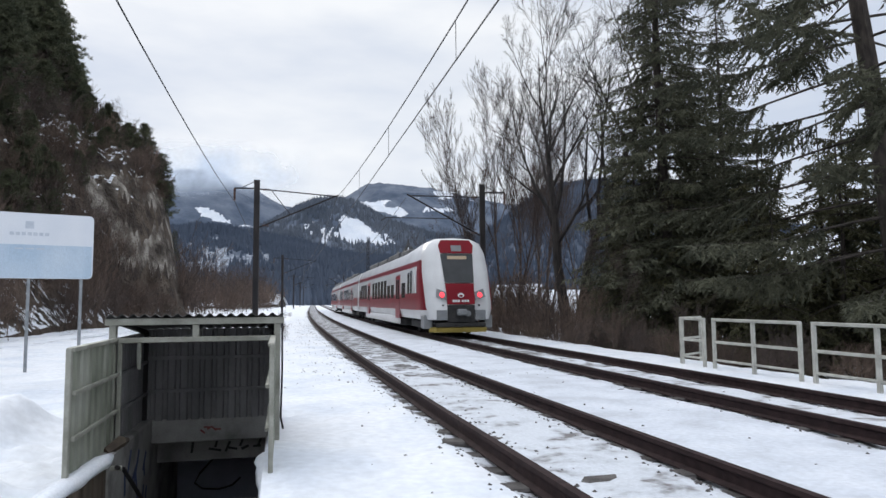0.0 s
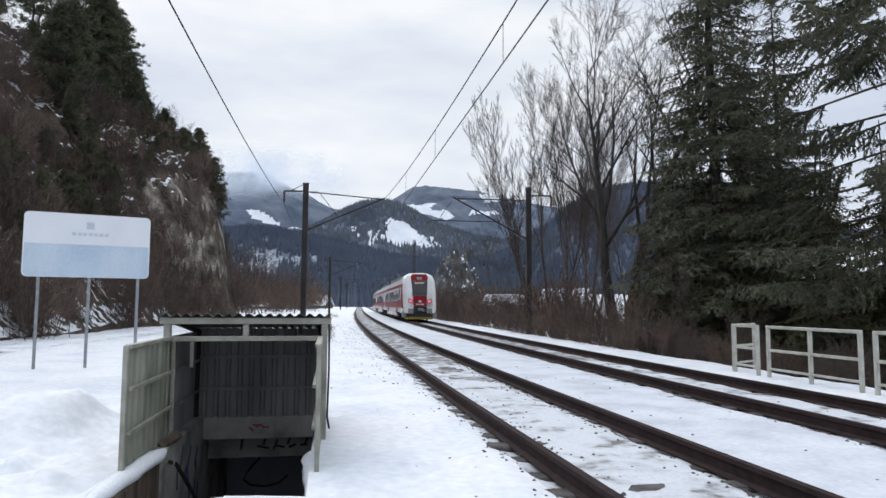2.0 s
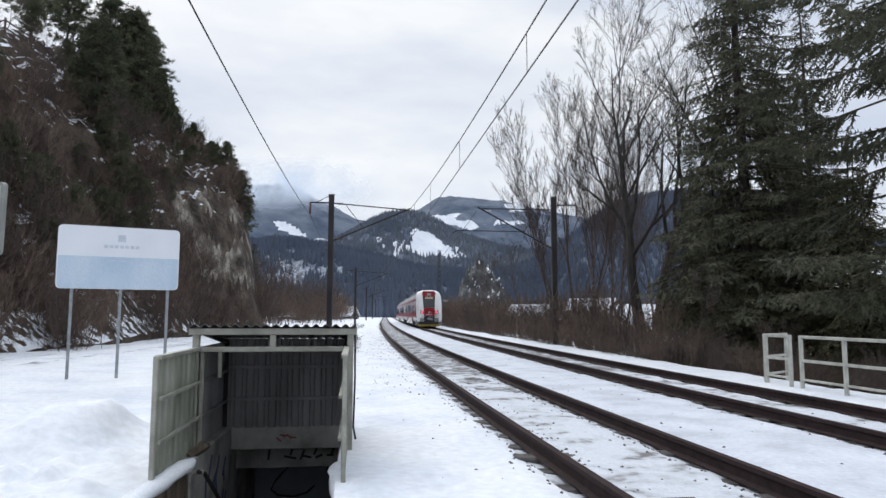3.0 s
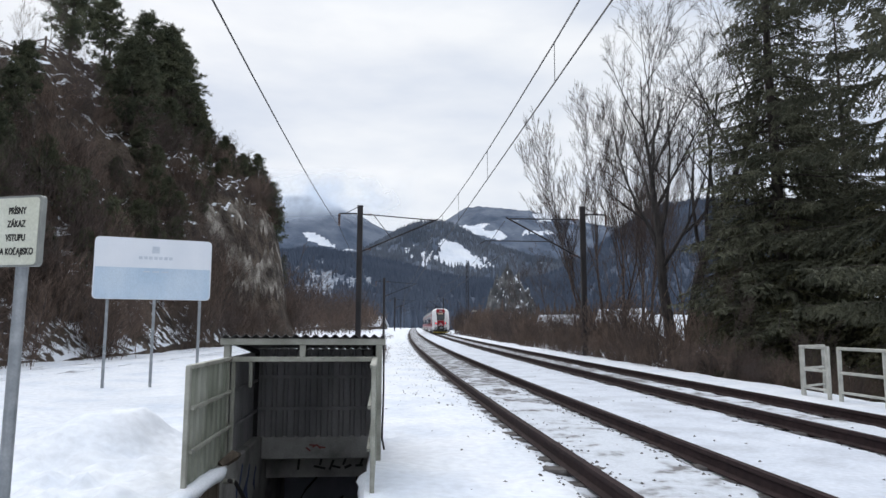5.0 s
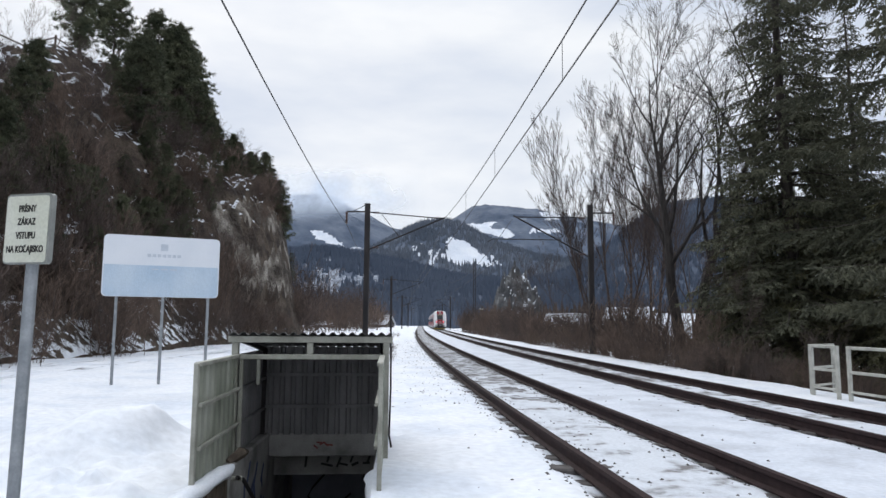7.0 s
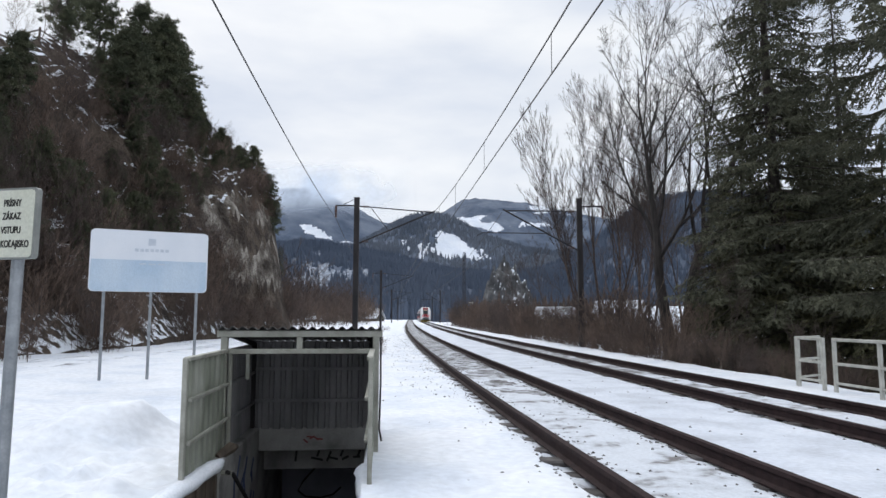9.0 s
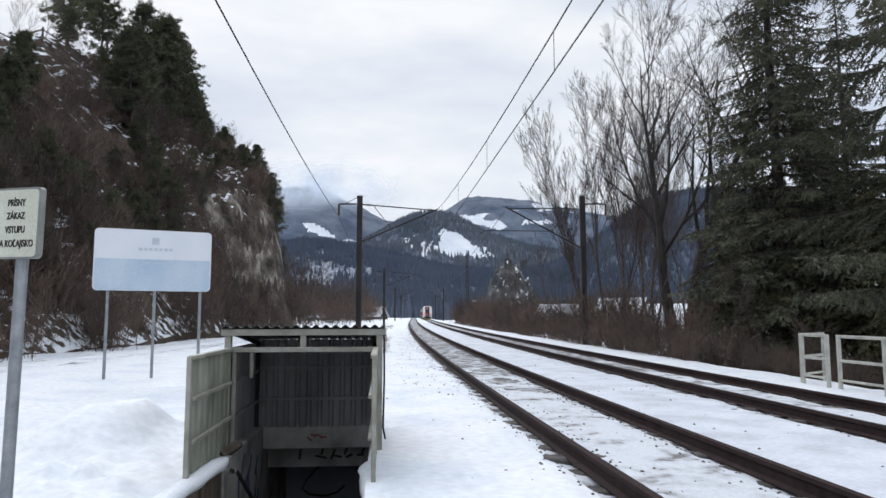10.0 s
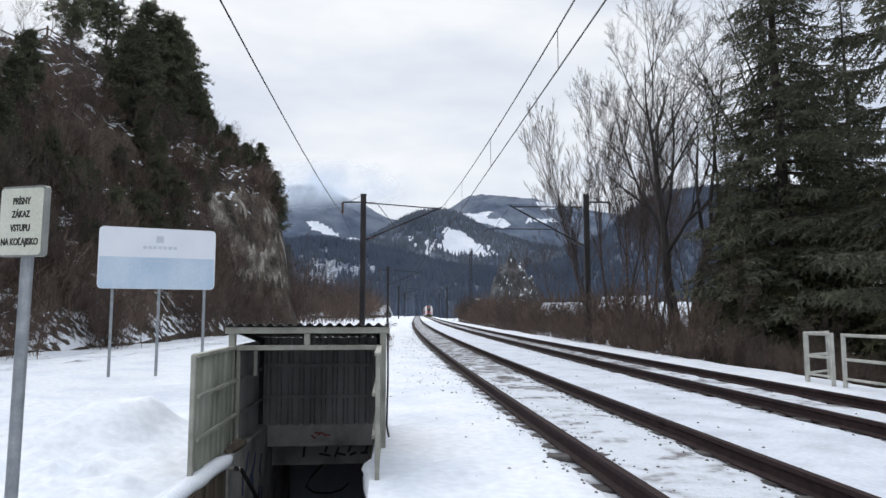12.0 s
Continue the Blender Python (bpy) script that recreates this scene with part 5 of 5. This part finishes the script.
# taller pines along the skyline of the hill
for x, y, g, which in ((-21.6, 53, 1.0, 0), (-23.2, 51, 0.95, 0), (-22.6, 55, 1.0, 1), (-20.6, 56, 0.42, 0), (-19.0, 57.5, 0.38, 1), (-18.0, 59, 0.34, 1), (-17.2, 60, 0.38, 1), (-15.0, 59.5, 0.60, 1), (-14.5, 59.2, 0.52, 1), (-15.6, 58.5, 0.6, 2), (-14.2, 60.2, 0.45, 2), (-16.2, 57.6, 0.5, 1),
                       (-16.8, 57, 0.34, 1), (-17.8, 55, 0.34, 1), (-19.4, 53, 0.45, 0), (-22.9, 57.5, 0.95, 0), (-21.6, 57.0, 0.6, 0), (-23.6, 56.0, 1.0, 0), (-20.4, 57.8, 0.4, 1), (-19.3, 57.0, 0.34, 1), (-24.3, 42, 0.40, 0), (-22.6, 43.5, 0.42, 1), (-21.2, 47, 0.62, 0), (-20.4, 49.5, 0.7, 1), (-25.2, 48, 0.8, 0)):
    copy_thing(pines[which], pose(x, y, hill_z(x, y) - 0.2, rnd.uniform(-4, 4), rnd.uniform(-4, 4), rnd.uniform(0, 360))).scale = (g, g, g)
placed = 0
while placed < 170:
    x, y = rnd.uniform(-33, -13.6), rnd.uniform(16, 76)
    s = hill_inset(x, y)
    if s < 2.0 or (s > 8.0 and y < 49) or s > 12 or (s < 4.0 and y > 48 and rnd.random() < 0.85) or (-24.5 < x < -22 and 33 < y < 46):
        continue
    if noise.noise(Vector((x * 0.16, y * 0.16, 4.0))) < -0.12:
        continue
    src = pines[rnd.choice((0, 1, 1, 2))]
    k = rnd.uniform(0.40, 0.85) * (0.65 if y < 42 else 0.42 if s < 8.0 else 0.8)
    copy_thing(src, pose(x, y, hill_z(x, y) - 0.2, rnd.uniform(-4, 4), rnd.uniform(-4, 4), rnd.uniform(0, 360))).scale = (k, k, k)
    placed += 1
# slim bare birches and saplings between the pines
for k in range(70):
    y = rnd.uniform(18, 62)
    x = -14.6 - 6.8 * rnd.random()
    g = rnd.uniform(0.22, 0.45) * (0.6 if y > 43 else 1)
    copy_thing(sapling, pose(x, y, hill_z(x, y) - 0.1, rnd.uniform(-6, 6), rnd.uniform(-6, 6), rnd.uniform(0, 360))).scale = (g, g, g)
for k in range(640):
    y = 16 + 74 * rnd.random()
    foot = rnd.random() < 0.36
    x = -13.3 - (rnd.uniform(-0.4, 2.4) if foot else rnd.uniform(1.5, 8.2 if y < 49 else 11)) - max(0, y - 60) * 0.9
    z = max(hill_z(x, y), ground_z(x, y)) - 0.15
    if 47 < y < 66 and 3.6 < z < 9 and hill_inset(x, y) < 3.8 and rnd.random() < 0.92:
        continue
    undergrowth(x, y, z, rnd.uniform(0.6, 1.3), rnd)
for k in range(110):
    y = 62 + 130 * rnd.random()
    x = -13.0 - 16 * rnd.random() - max(0, y - 80) * 0.03
    undergrowth(x, y, ground_z(x, y) - 0.1, rnd.uniform(1.6, 3.4), rnd)

# rail fence along the edge above the rocks
fence = thing("rail_fence", pose(0, 0, 0), "weathered wooden rail fence on the cliff edge", "fence")
edge = [(-23.4 - 0.06 * k * k, 45.5 - 2.2 * k) for k in range(8)]
for (x0, y0), (x1, y1) in zip(edge, edge[1:]):
    z0, z1 = hill_z(x0, y0), hill_z(x1, y1)
    part("post", Build().tube([(x0, y0, z0 - 0.4), (x0, y0, z0 + 1.15)], 0.06, 6), TWIG, fence)
    for h in (0.55, 1.0):
        part("fence_rail", Build().tube([(x0, y0, z0 + h), (x1, y1, z1 + h)], 0.045, 5), TWIG, fence)


# ---------------------------------------------------------------- far woods
def far_wood(name, zf, label, count, x0, x1, y0, y1, size, seed, mat=HAZE_TINTED_FOREST, clear=None):
    b, r = Build(), random.Random(seed)
    vs, fs = [], []
    for _ in range(count):
        x, y = r.uniform(x0, x1), r.uniform(y0, y1)
        z = zf(x, y)
        if clear is not None and clear(x, y, z):
            continue
        h, w = size * r.uniform(0.6, 1.25), size * 0.20 * r.uniform(0.7, 1.2)
        n, a0 = len(vs), r.uniform(0, 6.28)
        for zz, ww in ((-0.05, 1.0), (0.45, 0.55)):
            for k in range(5):
                a = a0 + k * 1.2566
                q = ww * w * r.uniform(0.75, 1.25)
                vs.append((x + math.cos(a) * q, y + math.sin(a) * q, z + zz * h))
        vs.append((x, y, z + h))
        for k in range(5):
            q = (k + 1) % 5
            fs += [(n + k, n + q, n + 5 + q, n + 5 + k), (n + 5 + k, n + 5 + q, n + 10)]
    return solo(name, Build().add(vs, fs), mat, label, "forest", kind="stuff")


far_wood("spruce_forest", near_ridge, "dark spruce forest on the near ridge", 19000, -330, 430, 450, 712, 7, 4, HAZE_TINTED_FOREST, lambda x, y, z: in_clearing(THIN, x, z) and (x * 5.3 + y * 7.1) % 1 < 0.85)
# pale grey-blue here is haze over the mountain, put into the tree colour
far_wood("spruce_forest", mid_ridge, "spruce forest in haze-grey colour on the mountain", 9000, -360, 430, 1080, 1480, 11, 5,
         material("haze_grey_spruce_forest", [(0.105, 0.128, 0.165), (0.165, 0.188, 0.228)], scale=0.01, rough=0.95, bump=0, spec=0.1),
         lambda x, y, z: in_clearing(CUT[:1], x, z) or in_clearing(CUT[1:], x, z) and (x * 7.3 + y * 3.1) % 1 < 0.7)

# ---------------------------------------------------------------- crag with its ruin, village, signals
CRAG = snowy("grey_crag", [(0.06, 0.063, 0.068), (0.11, 0.112, 0.116), (0.22, 0.22, 0.22)], snow_from=0.46, snow_to=0.60, scale=0.25, patch=0.9, bump=0.9, fine=2.0, snow_scale=0.45, relief=0.6)


def crag_z(x, y):
    dy = (y - 265) / 15
    hump = sum(h * math.exp(-((x - c) / w) ** 2) for c, h, w in ((26.8, 10, 3.8), (21.5, 7, 3.6), (33.0, 9, 4.0), (38, 4, 3), (28, 14, 10)))
    f = math.exp(-dy * dy)
    r = noise.ridged_multi_fractal(Vector((x * 0.17, y * 0.10, 2.0)), 0.75, 2.2, 6, 1.0, 2.0)
    return -6 + hump * f + (r - 1.15) * 9.0 * f * smooth(4, 12, hump)


solo("crag", height_sheet(spaced([(5, 0.4), (52, 1)]), spaced([(235, 0.7), (295, 1)]), crag_z), CRAG, "grey limestone crag streaked with snow", "rock", kind="structure")
far_wood("riverside_wood", lambda x, y: -2.0, "bare brown riverside woods", 900, 12, 140, 130, 330, 7.5, 9, TWIG)
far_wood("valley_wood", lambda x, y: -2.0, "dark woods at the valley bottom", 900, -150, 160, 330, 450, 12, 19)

PLASTER = material("yellowed_plaster", [(0.42, 0.38, 0.26), (0.55, 0.50, 0.36)], scale=2, rough=0.9, bump=0.2)
DARK_WOOD = material("dark_board_gable", [(0.05, 0.045, 0.04), (0.10, 0.085, 0.07)], scale=5, rough=0.9, bump=0.3)
GLASS = material("dull_window", [(0.03, 0.035, 0.04), (0.05, 0.055, 0.06)], scale=3, rough=0.15, bump=0)


def house(m, w, d, h, rise, wall, label):
    t = thing("house", m, label, "house", "houses of the village")
    part("wall", Build().add([(-w / 2, 0, -2), (w / 2, 0, -2), (w / 2, d, -2), (-w / 2, d, -2), (-w / 2, 0, h), (w / 2, 0, h), (w / 2, d, h), (-w / 2, d, h), (0, 0, h + rise), (0, d, h + rise)],
                             [(0, 1, 5, 8, 4), (2, 3, 7, 9, 6), (0, 4, 7, 3), (1, 2, 6, 5), (4, 8, 9, 7), (5, 6, 9, 8)]), wall, t)
    for s in (-1, 1):
        e = w / 2 + 0.5
        k = rise / (w / 2)
        roof = Build().add([(s * e, -0.5, h - 0.5 * k + 0.05), (0, -0.5, h + rise + 0.05), (0, d + 0.5, h + rise + 0.05), (s * e, d + 0.5, h - 0.5 * k + 0.05),
                            (s * e, -0.5, h - 0.5 * k + 0.3), (0, -0.5, h + rise + 0.33), (0, d + 0.5, h + rise + 0.33), (s * e, d + 0.5, h - 0.5 * k + 0.3)],
                           [(0, 1, 2, 3), (4, 7, 6, 5), (0, 4, 5, 1), (2, 6, 7, 3), (0, 3, 7, 4), (1, 5, 6, 2)])
        part("roof", roof, SNOW_CAP, t, "roof slope under thick snow")
    for x in (-w * 0.25, w * 0.25):
        win = part("window", Build().box(x - 0.55, x + 0.55, -0.05, 0.05, h - 1.7, h - 0.4), RAILING, t)
        part("pane", Build().box(x - 0.45, x + 0.45, -0.07, -0.04, h - 1.6, h - 0.5), GLASS, win)
    part("chimney", Build().box(w * 0.12, w * 0.12 + 0.6, d * 0.4, d * 0.4 + 0.6, h + rise * 0.5, h + rise + 0.9), DARK_WOOD, t)
    return t


for x, y, a, w, d, h, rise, wall in ((20.6, 98, 48, 5.0, 6.5, 0.4, 3.2, DARK_WOOD), (30.6, 100, 46, 6.0, 7, 1.0, 3.6, DARK_WOOD), (26.5, 104, 30, 5.0, 6, 0.2, 2.6, DARK_WOOD), (33, 90, 70, 8, 11, 0.3, 3.2, PLASTER),
                                     (37, 42, 40, 9, 10, 3.9, 3.0, PLASTER), (-24, 205, 80, 7, 9, 1.2, 2.4, PLASTER), (-18, 215, 75, 8, 9, 1.0, 2.6, DARK_WOOD), (-30, 190, 60, 6, 7, 0.8, 2.0, DARK_WOOD)):
    house(pose(x, y, -1.0 if x > 0 else 0, 0, 0, a), w, d, h, rise, wall, "village house under a snow-covered roof")

signal = thing("lattice_mast", pose(4.6, 110, 0), "slim lattice mast with a white sign plate", "mast")
for sx in (-0.22, 0.22):
    part("leg", Build().tube([(sx, 0, -0.6), (sx * 0.6, 0, 12.0)], 0.06, 5), POLE, signal)
for k in range(14):
    part("lattice", Build().tube([(-0.2, 0, 0.8 * k), (0.2, 0, 0.8 * k + 0.8)], 0.03, 4), POLE, signal)
part("plate", Build().box(0.7, 1.5, -0.03, 0.03, 3.4, 3.8, 0.01), RAILING, signal)
part("plate_arm", Build().tube([(0.1, 0, 3.6), (0.9, 0, 3.6)], 0.03, 5), POLE, signal)
part("lamp_head", Build().box(-0.5, -0.15, -0.1, 0.1, 1.4, 2.1, 0.04), RAILING, signal)
part("lamp_head", Build().box(0.1, 0.4, -0.1, 0.1, 1.5, 2.2, 0.04), RAILING, signal)

# ---------------------------------------------------------------- loose stones on the snow
def pebbles(name, label, count, seed, place, size):
    r, vs, fs = random.Random(seed), [], []
    for _ in range(count):
        x, y = place(r)
        z = ground_z(x, y)
        g = size * r.uniform(0.5, 1.5)
        n = len(vs)
        a = r.uniform(0, 6.28)
        for dx, dy, dz in ((1, 0, 0), (-0.2, 0.9, 0.1), (-0.9, -0.1, -0.1), (0.1, -0.8, 0.05), (0.1, 0.1, 0.75), (0, 0, -0.7)):
            vs.append((x + g * (dx * math.cos(a) - dy * math.sin(a)), y + g * (dx * math.sin(a) + dy * math.cos(a)), z + g * dz * r.uniform(0.6, 1.1)))
        fs += [(n + i, n + (i + 1) % 4, n + 4) for i in range(4)] + [(n + (i + 1) % 4, n + i, n + 5) for i in range(4)]
    return solo(name, Build().add(vs, fs), STONE, label, "stones", kind="stuff")


def beside_rails(r):
    y = 4 + 95 * r.random() ** 1.5
    off = r.choice((0.0, 0.0, 4.0)) + r.choice((-1, 1)) * (0.7525 + r.choice((-1, 1)) * (0.10 + abs(r.gauss(0, 0.16))))
    return track_x(y, off), y


def over_bed(r):
    y = 4 + 40 * r.random() ** 1.5
    return track_x(y, r.uniform(-2.0, 5.5)), y


def far_shoulder(r):
    y = 12 + 45 * r.random()
    return track_x(y, -1.1 - abs(r.gauss(0, 0.8))), y


pebbles("ballast_stones", "dark ballast stones showing beside the rails", 5000, 3, beside_rails, 0.019)
pebbles("loose_stones", "scattered dark stones on the snow of the track bed", 260, 6, over_bed, 0.020)
pebbles("shoulder_stones", "dark grit in the rough snow of the track shoulder", 900, 7, far_shoulder, 0.018)
motions()
